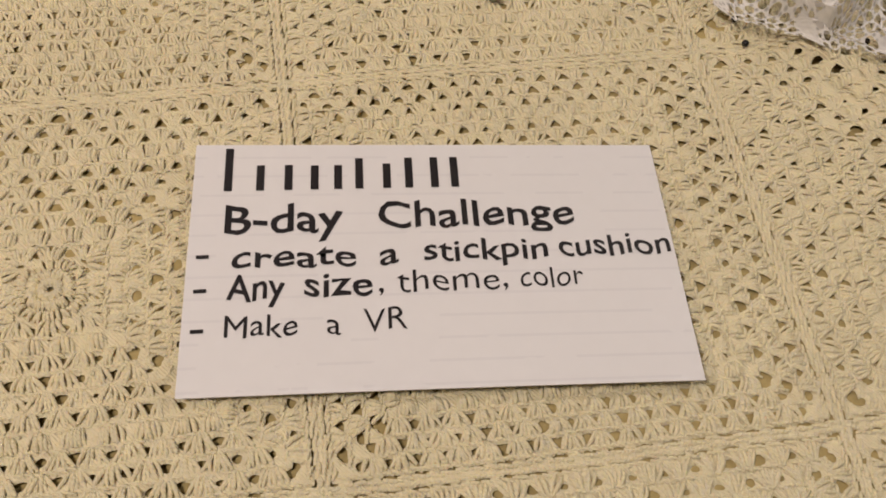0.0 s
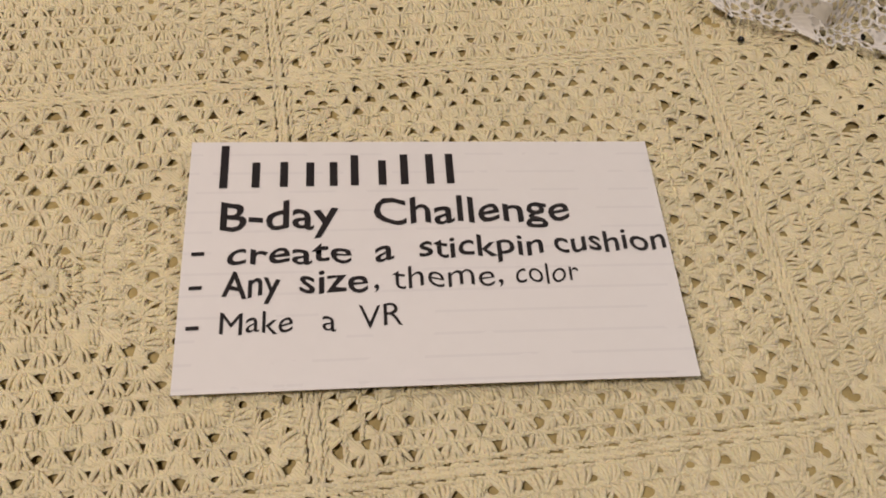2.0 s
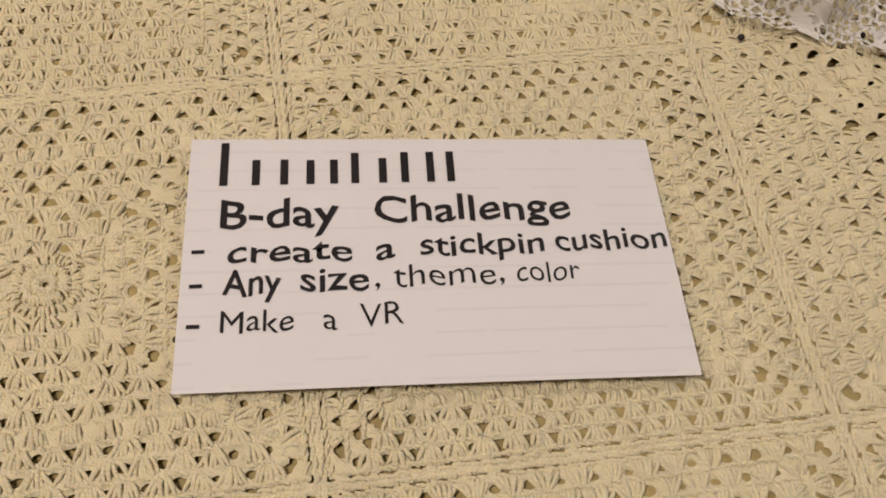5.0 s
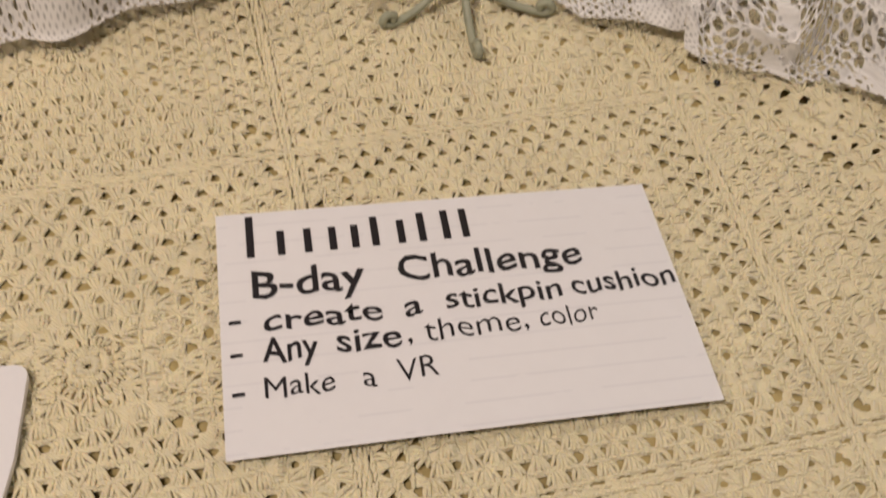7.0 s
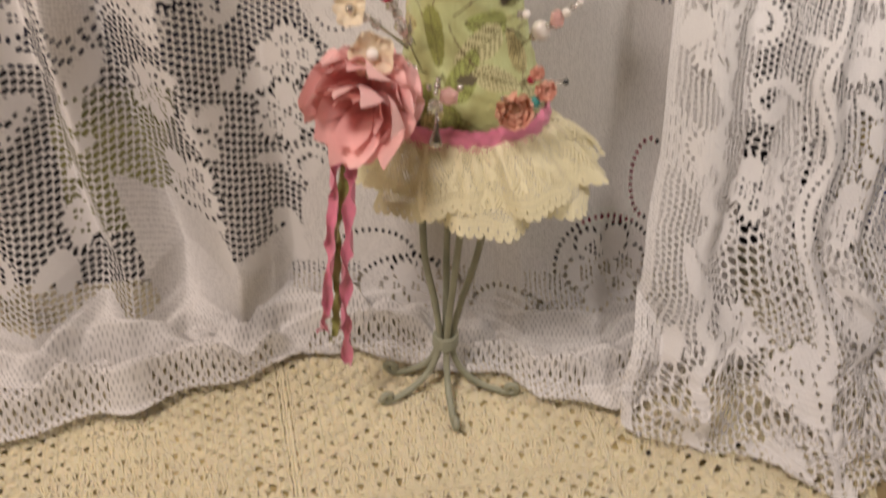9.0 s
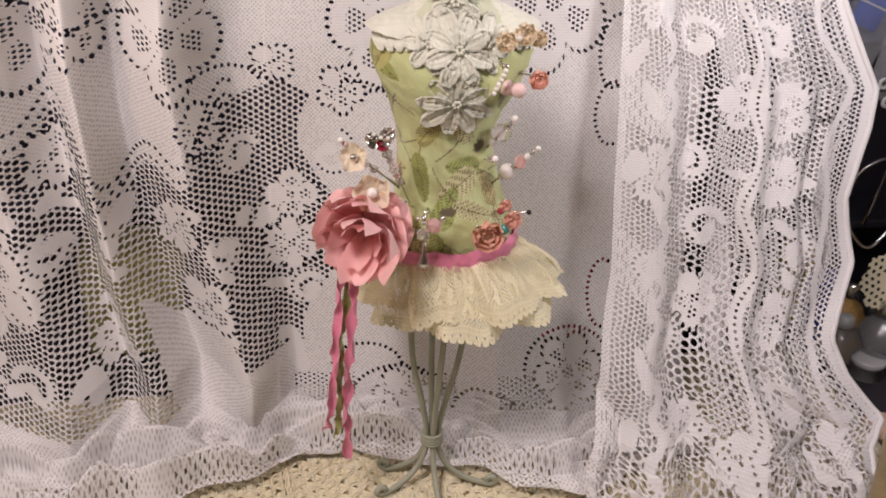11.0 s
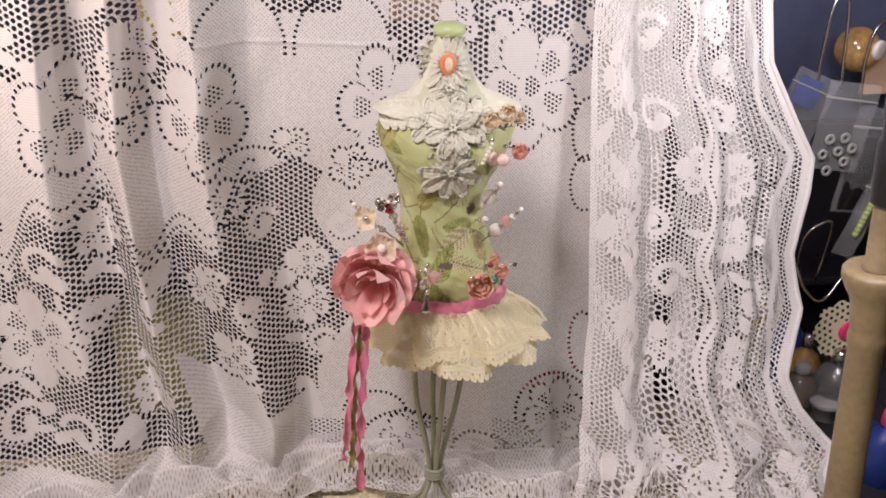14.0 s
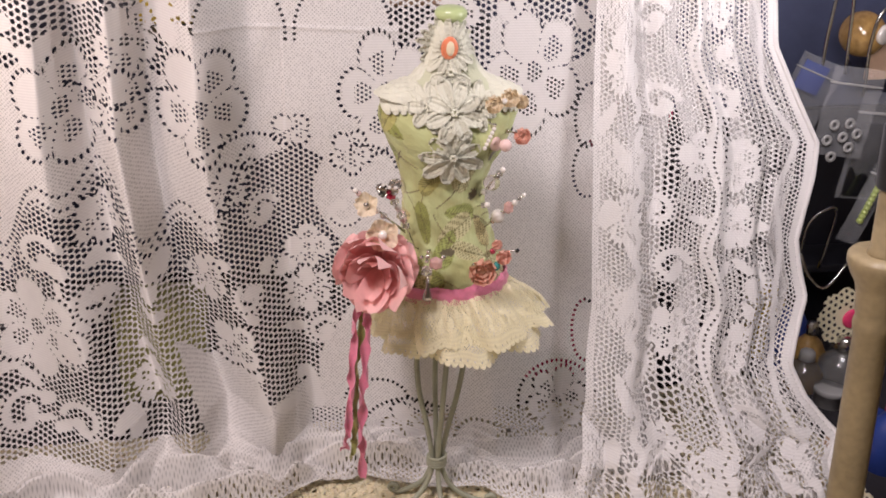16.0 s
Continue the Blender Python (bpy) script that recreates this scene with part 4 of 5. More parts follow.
SECTION = np.array((
    (0.1255, 0.0262, 0.0270, 0.0200), (0.131, 0.0265, 0.0285, 0.0220), (0.139, 0.0263, 0.0275, 0.0215), (0.148, 0.0256, 0.0256, 0.0200), (0.164, 0.0240, 0.0222, 0.0180),
    (0.179, 0.0226, 0.0197, 0.0165), (0.193, 0.0222, 0.0213, 0.0175), (0.207, 0.0236, 0.0280, 0.0210), (0.219, 0.0238, 0.0330, 0.0215), (0.227, 0.0237, 0.0335, 0.0185),
    (0.232, 0.0237, 0.0285, 0.0155), (0.236, 0.0238, 0.0195, 0.0135), (0.242, 0.0240, 0.0130, 0.0115), (0.250, 0.0240, 0.0100, 0.0095), (0.258, 0.0238, 0.0080, 0.0078), (0.264, 0.0236, 0.0055, 0.0055)))
AXIS_Y = 0.130


def section(z):
    return [np.interp(z, SECTION[:, 0], SECTION[:, k]) for k in (1, 2, 3)]


def front_y(x, z):
    xc, a, b = section(z)
    return AXIS_Y - b * math.sqrt(max(0.0, 1 - min(1.0, abs(x - xc) / a) ** 2))


def print_material():
    """Pale green cotton with a leaf print kept in a colour layer of the mesh."""
    m = material("green_leaf_print_cotton", (0.5, 0.56, 0.28), rough=0.75, vary=0.1, scale=80, bump=0.5, sheen=0.2)
    nt = m.node_tree
    at = nt.nodes.new("ShaderNodeVertexColor")
    at.layer_name = "print"
    mul = nt.nodes.new("ShaderNodeMix")
    mul.data_type, mul.blend_type = "RGBA", "MULTIPLY"
    mul.inputs["Factor"].default_value = 1.0
    shade = nt.nodes.new("ShaderNodeMapRange")
    noise_node = nt.nodes.new("ShaderNodeTexNoise")
    noise_node.inputs["Scale"].default_value = 900
    nt.links.new(noise_node.outputs[0], shade.inputs[0])
    shade.inputs[3].default_value, shade.inputs[4].default_value = 0.85, 1.1
    nt.links.new(at.outputs[0], mul.inputs["A"])
    nt.links.new(shade.outputs[0], mul.inputs["B"])
    nt.links.new(mul.outputs["Result"], nt.nodes["Principled BSDF"].inputs["Base Color"])
    return m


form = thing("pincushion", "pale green leaf-print dress form pincushion with a lace skirt", "pincushion", at=(0, 0, 0))


def torso_mesh():
    nt_, nz = 260, 230
    th = np.linspace(0, 2 * math.pi, nt_, endpoint=False)
    zs = np.linspace(0.1255, 0.264, nz)
    t, z = np.meshgrid(th, zs)
    k = np.array([np.interp(z, SECTION[:, 0], SECTION[:, i]) for i in (1, 2, 3)])
    k = np.array([np.apply_along_axis(lambda c: np.convolve(np.pad(c, 7, mode="edge"), np.ones(15) / 15, "valid"), 0, q) for q in k])
    pucker = 1 + 0.022 * value_noise(t * 3, z * 130, 31) + 0.018 * value_noise(t * 5 + z * 260, z * 170, 32) + 0.006 * value_noise(t * 12, z * 420, 34)
    seam = 0.0
    for s in (-1.25, -1.9, -0.6, -2.5):
        seam = seam + np.exp(-((t - (s % (2 * math.pi))) / 0.02) ** 2)
    pucker -= 0.012 * seam * (z < 0.225)
    x, y = k[0] + k[1] * pucker * np.cos(t), AXIS_Y + k[2] * pucker * np.sin(t)
    bust = np.exp(-((z - 0.211) / 0.010) ** 2) * (np.exp(-((t - 4.25) / 0.35) ** 2) + np.exp(-((t - 5.17) / 0.35) ** 2))
    y -= 0.004 * bust
    idx = np.arange(nt_ * nz).reshape(nz, nt_)
    a, b = idx[:-1], idx[1:]
    a2, b2 = np.roll(a, -1, 1), np.roll(b, -1, 1)
    tris = np.concatenate((np.stack((a, a2, b2), 2).reshape(-1, 3), np.stack((a, b2, b), 2).reshape(-1, 3)))
    n = nt_ * nz
    verts = np.concatenate((np.stack((x, y, z), 2).reshape(-1, 3), [[0.0262, AXIS_Y, 0.1245], [0.0236, AXIS_Y, 0.2645]]))
    ring0, ring1 = idx[0], idx[-1]
    tris = np.concatenate((tris, np.stack((np.roll(ring0, -1), ring0, np.full(nt_, n)), 1), np.stack((ring1, np.roll(ring1, -1), np.full(nt_, n + 1)), 1)))
    me = arrays_to_mesh("cushion", verts, tris, print_material())
    # the leaf print
    u, v = (t * 0.024).ravel(), z.ravel()
    col = np.empty((n + 2, 4), np.float32)
    col[:] = (0.50, 0.54, 0.25, 1)
    wash = value_noise(u * 160, v * 160, 33)[:, None]
    col[:n, :3] += 0.07 * np.clip(wash, -1, 1) * np.array((0.6, 1.0, 0.7))
    col[:n][(v > 0.2325 + 0.0012 * np.sin(u * 900))] = (0.58, 0.60, 0.42, 1)
    rng = random.Random(12)
    for k2 in range(40):
        cu, cv, ang = rng.uniform(0.0, 0.151), rng.uniform(0.130, 0.222), rng.uniform(0, 6.28)
        ln, wd = rng.uniform(0.0075, 0.0120), rng.uniform(0.0034, 0.0056)
        du, dv = u - cu, v - cv
        p, q = du * math.cos(ang) + dv * math.sin(ang), -du * math.sin(ang) + dv * math.cos(ang)
        inside = (p / ln) ** 2 + (q / (wd * (1 - 0.35 * p / ln))) ** 2 < 1
        tone = rng.choice(((0.30, 0.33, 0.08), (0.42, 0.40, 0.13), (0.55, 0.48, 0.22), (0.36, 0.42, 0.12), (0.62, 0.60, 0.33)))
        vein = (np.abs(q) < 0.00022) | (np.abs(((p + np.abs(q) * 0.9) / 0.0016) % 1 - 0.5) < 0.13)
        stem = (np.abs(q - 18 * p * p) < 0.0003) & (p < -ln * 0.9) & (p > -ln * 2.4)
        col[:n][inside] = (*tone, 1)
        col[:n][inside & vein] = (0.16, 0.15, 0.05, 1)
        col[:n][stem] = (0.15, 0.11, 0.05, 1)
    for k2 in range(16):
        cu, cv = rng.uniform(0.0, 0.151), rng.uniform(0.13, 0.22)
        d = np.hypot(u - cu, v - cv) * (1 + 0.3 * value_noise(u * 900, v * 900, 40 + k2))
        patch = d < rng.uniform(0.0018, 0.0034)
        col[:n][patch] = (0.13, 0.11, 0.06, 1)
    lay = me.color_attributes.new("print", "FLOAT_COLOR", "POINT")
    lay.data.foreach_set("color", col.ravel())
    return me


cushion = new("cushion", torso_mesh())
cushion.parent = form
tagged(cushion, "pale green cotton cushion printed with olive leaves")

bm = bmesh.new()
lathe(bm, ((0.2625, 0.0042), (0.2640, 0.0048), (0.2650, 0.0062), (0.2665, 0.0074), (0.2688, 0.0074), (0.2704, 0.0058), (0.2712, 0.0025)), 28, (0.0236, AXIS_Y, 0))
part("finial", bm, PALE_GREEN, form, "pale green turned wooden finial")


def petal_on_front(bm, x, z, ang, ln, wd, lift=0.0016, under=0.0006):
    """A padded petal lying on the front of the cushion, from (x, z) outwards."""
    nu, nv = 13, 11
    rows = []
    for i in range(nu):
        t = i / (nu - 1)
        w = wd * (0.18 + 0.82 * math.sin(math.pi * min(0.5, 0.80 * t))) * math.sqrt(max(0.012, 1 - t ** 3.2))
        row = []
        for j in range(nv):
            s = j / (nv - 1) * 2 - 1
            px = x + math.cos(ang) * ln * t - math.sin(ang) * w * s
            pz = z + math.sin(ang) * ln * t + math.cos(ang) * w * s
            dome = 0.75 * (1 - s * s) * math.sin(math.pi * (0.1 + 0.8 * t)) - 0.55 * math.exp(-(s / 0.16) ** 2) * math.sin(math.pi * t) + 0.14 * math.sin(9 * math.pi * t)
            edge = 0.70 if 0.70 < abs(s) < 0.9 or i == nu - 2 else (0.1 if abs(s) > 0.9 else 0.0)
            row.append(bm.verts.new((px, front_y(px, pz) - under - lift * (dome + edge), pz)))
        rows.append(row)
    for lo, hi in zip(rows, rows[1:]):
        for j in range(nv - 1):
            bm.faces.new((lo[j], lo[j + 1], hi[j + 1], hi[j]))


def applique(name, x, z, count, ln, wd, a0=0.0, a1=2 * math.pi, start=0.0015, lift=0.0016, under=0.0006):
    bm = bmesh.new()
    for k in range(count):
        a = a0 + (a1 - a0) * (k + 0.5) / count
        petal_on_front(bm, x + start * math.cos(a), z + start * math.sin(a), a, ln * (0.92 + 0.16 * ((k * 7) % 3) / 2), wd, lift, under)
    for k in range(6):
        a = k * math.pi / 3
        px, pz = x + 0.0012 * math.cos(a), z + 0.0012 * math.sin(a)
        bmesh.ops.create_icosphere(bm, subdivisions=1, radius=0.0009, matrix=Matrix.Translation((px, front_y(px, pz) - under - lift * 0.8, pz)))
    part(name, bm, APPLIQUE, form, "ivory embroidered lace flower")


applique("lace_flower", 0.0212, 0.2535, 18, 0.0100, 0.0020, start=0.0036, lift=0.0017)
applique("lace_flower", 0.0110, 0.2290, 7, 0.0092, 0.0033, under=0.0010, lift=0.0022)
applique("lace_flower", 0.0335, 0.2290, 7, 0.0092, 0.0033, under=0.0010, lift=0.0022)
applique("lace_flower", 0.0220, 0.2275, 8, 0.0128, 0.0042, under=0.0022, lift=0.0024)
applique("lace_flower", 0.0215, 0.2065, 9, 0.0138, 0.0042, under=0.0016, lift=0.0026)
applique("lace_flower", 0.0215, 0.2435, 6, 0.0090, 0.0024, 3.4, 6.0, lift=0.0020)
bm = bmesh.new()
for sgn in (-1, 1):
    for k in range(7):
        px = 0.0237 + sgn * (0.012 + 0.0033 * k)
        petal_on_front(bm, px, 0.2345 - 0.0006 * k, -math.pi / 2 - sgn * 0.25, 0.0075, 0.0022, 0.0012)
part("lace_collar", bm, APPLIQUE, form, "ivory lace edging over the shoulders")
bm = bmesh.new()
for sgn in (-1, 1):
    nu, nv = 36, 44
    grid = []
    for i in range(nu):
        r = 0.010 + 0.0255 * i / (nu - 1)
        row = []
        for j in range(nv):
            a = -1.35 + 2.7 * j / (nv - 1)
            px, py = 0.0237 + sgn * r * math.cos(a * 0.75), AXIS_Y + r * 0.42 * math.sin(a)
            zz = np.interp(r, [0.010, 0.0135, 0.019, 0.0285, 0.0335, 0.0355], [0.2525, 0.2435, 0.238, 0.2345, 0.2318, 0.2305]) - 0.0030 * (abs(a) / 1.35) ** 2 * (r > 0.012)
            row.append(bm.verts.new((px, py, zz + 0.0008 + 0.0005 * math.sin(i * 0.9) * math.sin(j * 0.8) + 0.0004 * abs(math.sin(a * 9 + r * 300)))))
        grid.append(row)
    for lo, hi in zip(grid, grid[1:]):
        for j in range(nv - 1):
            bm.faces.new((lo[j], lo[j + 1], hi[j + 1], hi[j]))
part("lace_yoke", bm, APPLIQUE, form, "ivory lace over the tops of the shoulders")

# cameo: an oval coral disc with a plain raised shape
bm = bmesh.new()
cy = front_y(0.0212, 0.2535) - 0.0022
bmesh.ops.create_uvsphere(bm, u_segments=24, v_segments=12, radius=1, matrix=Matrix.Translation((0.0212, cy, 0.2540)) @ Matrix.Diagonal((0.0040, 0.0011, 0.0053, 1)))
cameo = part("cameo", bm, CORAL, form, "coral oval cameo")
bm = bmesh.new()
bmesh.ops.create_uvsphere(bm, u_segments=16, v_segments=8, radius=1, matrix=Matrix.Translation((0.0214, cy - 0.0008, 0.2540)) @ Matrix.Diagonal((0.0020, 0.0008, 0.0034, 1)))
part("relief", bm, IVORY, cameo, "plain ivory relief")


# skirt of two gathered lace tiers
def skirt_tier(name, z0, z1, flare, phase, waves):
    nt_, ns = 1300, 90
    t, s = np.meshgrid(np.linspace(0, 2 * math.pi, nt_), np.linspace(0, 1, ns))
    ruff = np.sin(waves * t + phase + 1.2 * np.sin(2 * t)) + 0.55 * np.sin(waves * 1.7 * t + 2 * phase + np.sin(3 * t)) 
    grow = s ** 0.8
    gather = 0.0005 * np.sin(waves * 4 * t + 3 * np.sin(4 * t)) * (1 - s)
    a = 0.0280 + flare * grow + 0.0036 * ruff * grow + gather
    b = 0.0222 + flare * grow * 0.95 + 0.0036 * ruff * grow + gather
    shift = 0.0060 * grow
    x, y = 0.0263 + shift + a * np.cos(t), AXIS_Y + b * np.sin(t)
    z = z0 + (z1 - z0) * (s ** 1.15) - 0.0004 * ruff * s + 0.001 * s * np.cos(t) + 0.0014 * value_noise(t * 5, s * 4, 51)
    run = t * 0.07
    down = s * (z0 - z1)
    lace = Lace(run, down)
    spray = value_noise(run * 330, down * 330, 52) + 0.5 * value_noise(run * 800, down * 800, 53)
    lace.f = np.where(spray > 0.22, 1.0, hex_holes(run, down, 0.0016, 0.15))
    lace.f = np.where((s > 0.70) & (s < 0.78), hex_holes(run, down, 0.0013, 0.9), np.where(s >= 0.78, 1.0, lace.f))
    scal = np.abs(np.sin(run / 0.0052 * math.pi))
    eye = ((run / 0.0052 % 1 - 0.5) * 0.0052 / 0.0005) ** 2 + ((s - 0.90) * (z0 - z1) / 0.0005) ** 2 - 1
    f = np.minimum(lace.f, np.where(s > 0.82, eye, 1))
    f = np.minimum(f, (1 - 0.06 * (1 - scal) ** 2 - s) * 30)
    me = cut_sheet(name, np.stack((x, y, z), 2), f, np.stack((run, down, np.where(s > 0.78, 0.0, np.where(spray > 0.35, 0.1, 1.0))), 2), LACE_CREAM)
    ob = new(name, me)
    ob.parent = form
    return tagged(ob, "gathered cream lace ruffle")


skirt_tier("skirt_tier", 0.1345, 0.1135, 0.0165, 0.4, 9)
skirt_tier("skirt_tier", 0.1310, 0.1060, 0.0165, 2.0, 8)

# twisted pink ribbon belt
bm = bmesh.new()
ring = []
for k in range(361):
    a = 2 * math.pi * k / 360
    row = []
    for j in range(7):
        e = j / 6 * 2 - 1
        bulge = 0.0012 * (1 - e * e) + 0.0004 * math.sin(a * 19 + j * 1.7) + 0.0002 * math.sin(a * 37 - j * 1.9) + 0.0002 * math.sin(a * 61 + j * 2.7)
        row.append(bm.verts.new((0.0264 + (0.0288 + bulge) * math.cos(a), AXIS_Y + (0.0226 + bulge) * math.sin(a), 0.1352 + 0.0046 * e + 0.0007 * math.sin(a * 9) + 0.0015 * math.cos(a))))
    ring.append(row)
for lo, hi in zip(ring, ring[1:]):
    for j in range(6):
        bm.faces.new((lo[j], hi[j], hi[j + 1], lo[j + 1]))
part("belt", bm, SATIN_PINK, form, "crumpled pink satin ribbon belt")


# pink chiffon flower on the hip
def chiffon_petal(bm, centre, out, nrm, ln, wd, cup, curl, seed):
    side_way = nrm.cross(out).normalized()
    nu, nv = 12, 13
    rows = []
    for i in range(nu):
        t = i / (nu - 1)
        w = wd * (0.25 + 0.75 * math.sin(math.pi * min(0.5, t * 0.62))) * (1 - 0.45 * (max(0, t - 0.65) / 0.35) ** 2)
        row = []
        for j in range(nv):
            s = j / (nv - 1) * 2 - 1
            bend = cup * t * t + curl * s * s * t + wd * 0.16 * math.sin(s * 5 + seed) * t + wd * 0.13 * math.sin(t * 6 + s * 3 + seed * 2) * t + wd * 0.05 * math.sin(t * 8 - s * 9 + seed * 3) * t
            row.append(bm.verts.new(centre + out * (ln * t * (1 - 0.12 * s * s)) + side_way * (w * s) + nrm * bend))
        rows.append(row)
    for lo, hi in zip(rows, rows[1:]):
        for j in range(nv - 1):
            bm.faces.new((lo[j], lo[j + 1], hi[j + 1], hi[j]))


def hip_flower():
    flower = thing("x", "", "")
    flower.name = "fabric_flower"
    for key in list(flower.keys()):
        del flower[key]
    flower.parent = form
    tagged(flower, "dusty pink chiffon fabric flower")
    rng = random.Random(5)
    nrm = Vector((-0.30, -0.94, 0.10)).normalized()
    e1 = nrm.cross(Vector((0, 0, 1))).normalized()
    e2 = e1.cross(nrm)
    centre = Vector((-0.0125, 0.1040, 0.1560))
    for ring_no, (count, ln, wd, cup, curl, lift) in enumerate(((6, 0.0205, 0.0135, 0.0020, -0.0030, 0.0), (6, 0.0190, 0.0120, 0.0085, 0.0060, 0.0012), (5, 0.0160, 0.0100, 0.0125, 0.0090, 0.0022), (4, 0.0125, 0.0080, 0.0150, 0.0100, 0.0032), (3, 0.0085, 0.0055, 0.0140, 0.0090, 0.0040))):
        for k in range(count):
            a = 2 * math.pi * (k + 0.37 * ring_no + rng.uniform(-0.15, 0.15)) / count
            out = math.cos(a) * e1 + math.sin(a) * e2
            bm = bmesh.new()
            chiffon_petal(bm, centre + nrm * lift, out, nrm, ln * rng.uniform(0.9, 1.08), wd, cup * rng.uniform(0.3, 1.6), curl * rng.uniform(0.3, 1.8), rng.uniform(0, 6))
            part("petal", bm, CHIFFON, flower)


hip_flower()


def ribbon(name, ctrl, wide, mat, label, turns, seed):
    pts = curve_points(ctrl, 14)
    bm = bmesh.new()
    rows = []
    n = len(pts)
    for k, p in enumerate(pts):
        t = k / (n - 1)
        a = turns * math.sin(t * 9 + seed) + 0.9 * math.sin(t * 31 + seed * 2)
        w = wide * (0.75 + 0.25 * math.sin(t * 40 + seed))
        d = Vector((math.cos(a), math.sin(a), 0.15 * math.sin(t * 50)))
        bow = Vector((-math.sin(a), math.cos(a), 0)) * wide * 0.35
        rows.append([bm.verts.new(p - d * w / 2), bm.verts.new(p + bow - d * w * 0.2), bm.verts.new(p + bow + d * w * 0.2), bm.verts.new(p + d * w / 2)])
    for lo, hi in zip(rows, rows[1:]):
        for j in range(3):
            bm.faces.new((lo[j], lo[j + 1], hi[j + 1], hi[j]))
    part(name, bm, mat, form, label)


ribbon("ribbon", [(-0.0215, 0.102, 0.148), (-0.0245, 0.100, 0.125), (-0.0270, 0.101, 0.095), (-0.0285, 0.102, 0.065), (-0.0300, 0.103, 0.055)], 0.0054, SATIN_PINK, "crumpled pink satin ribbon tail", 0.7, 0.3)
ribbon("ribbon", [(-0.0180, 0.101, 0.145), (-0.0195, 0.100, 0.120), (-0.0205, 0.103, 0.090), (-0.0210, 0.106, 0.060), (-0.0205, 0.109, 0.032)], 0.0054, SATIN_PINK, "crumpled pink satin ribbon tail", 0.7, 1.9)
ribbon("ribbon", [(-0.0200, 0.104, 0.148), (-0.0218, 0.103, 0.120), (-0.0240, 0.105, 0.090), (-0.0245, 0.107, 0.065), (-0.0255, 0.108, 0.047)], 0.0048, OLIVE, "olive silk ribbon tail", 0.6, 4.0)

# wire stand
HUB = Vector((0.0222, 0.1275, 0.0))
for ang, top_ang, reach in ((-87, -88, 0.0300), (-158, 172, 0.0300), (-18, -10, 0.0325), (158, 90, 0.0260)):
    a, ta = radians(ang), radians(top_ang)
    way, tw = Vector((math.cos(a), math.sin(a), 0)), Vector((math.cos(ta), math.sin(ta), 0))
    ctrl = [HUB + Vector((0.002, 0.002, 0)) + tw * 0.0125 + Vector((0, 0, 0.1260)), HUB + tw * 0.0128 + Vector((0.001, 0.001, 0.098)), HUB + tw * 0.0105 + Vector((0, 0, 0.072)), HUB + tw * 0.0055 + Vector((0, 0, 0.048)),
            HUB + tw * 0.0028 + Vector((0, 0, 0.031)), HUB + way * 0.0030 + Vector((0, 0, 0.0225)), HUB + way * 0.0075 + Vector((0, 0, 0.0120)), HUB + way * 0.0160 + Vector((0, 0, 0.0052)), HUB + way * (reach - 0.004) + Vector((0, 0, 0.0024)),
            HUB + way * reach + Vector((0, 0, 0.0042)), HUB + way * (reach - 0.0012) + Vector((0, 0, 0.0068)), HUB + way * (reach - 0.0042) + Vector((0, 0, 0.0058)), HUB + way * (reach - 0.0036) + Vector((0, 0, 0.0040))]
    bm = bmesh.new()
    tube(bm, curve_points(ctrl, 7), 0.00145, 10)
    part("leg", bm, IRON, form, "sage green painted wire leg with a curled foot")
bm = bmesh.new()
coil = [HUB + Vector((0.0048 * math.cos(k * 0.5), 0.0048 * math.sin(k * 0.5), 0.0238 + 0.00013 * k)) for k in range(52)]
tube(bm, coil, 0.0009, 8)
part("binding", bm, IRON, form, "wire wrapped round the stand")


# ---- stick pins in the cushion ----
def bead(name, at, r, mat, parent, stretch=1.0, faceted=False):
    bm = bmesh.new()
    m = Matrix.Translation(at) @ Matrix.Diagonal((1, 1, stretch, 1))
    if faceted:
        bmesh.ops.create_icosphere(bm, subdivisions=1, radius=r, matrix=m)
    else:
        bmesh.ops.create_uvsphere(bm, u_segments=16, v_segments=10, radius=r, matrix=m)
    ob = part(name, bm, mat, parent)
    if faceted:
        ob.data.polygons.foreach_set("use_smooth", [False] * len(ob.data.polygons))
    return ob


def stick_pin(label, foot, head, beads):
    """A pin from foot, inside the cushion, to head, with beads of (share of the way, radius, material, stretch, faceted)."""
    pin = thing("stick_pin", label, "pin", "stick pins")
    foot, head = Vector(foot), Vector(head)
    bm = bmesh.new()
    tube(bm, [foot, (foot + head) / 2, head], 0.0004, 6)
    part("shaft", bm, SILVER, pin)
    for t, r, mat, stretch, faceted in beads:
        bead("bead", foot.lerp(head, t), r, mat, pin, stretch, faceted)
    return pin


def small_flower(pin, at, nrm, r, count, mat, heart, name="petal"):
    nrm = Vector(nrm).normalized()
    e1 = nrm.cross(Vector((0, 0, 1))).normalized()
    e2 = e1.cross(nrm)
    for k in range(count):
        a = 2 * math.pi * k / count
        out = math.cos(a) * e1 + math.sin(a) * e2
        bm = bmesh.new()
        chiffon_petal(bm, Vector(at), out, nrm, r, r * 0.52, r * 0.30, r * 0.2, k * 1.3)
        part(name, bm, mat, pin)
    bead("heart", Vector(at) + nrm * r * 0.25, r * 0.27, heart, pin)


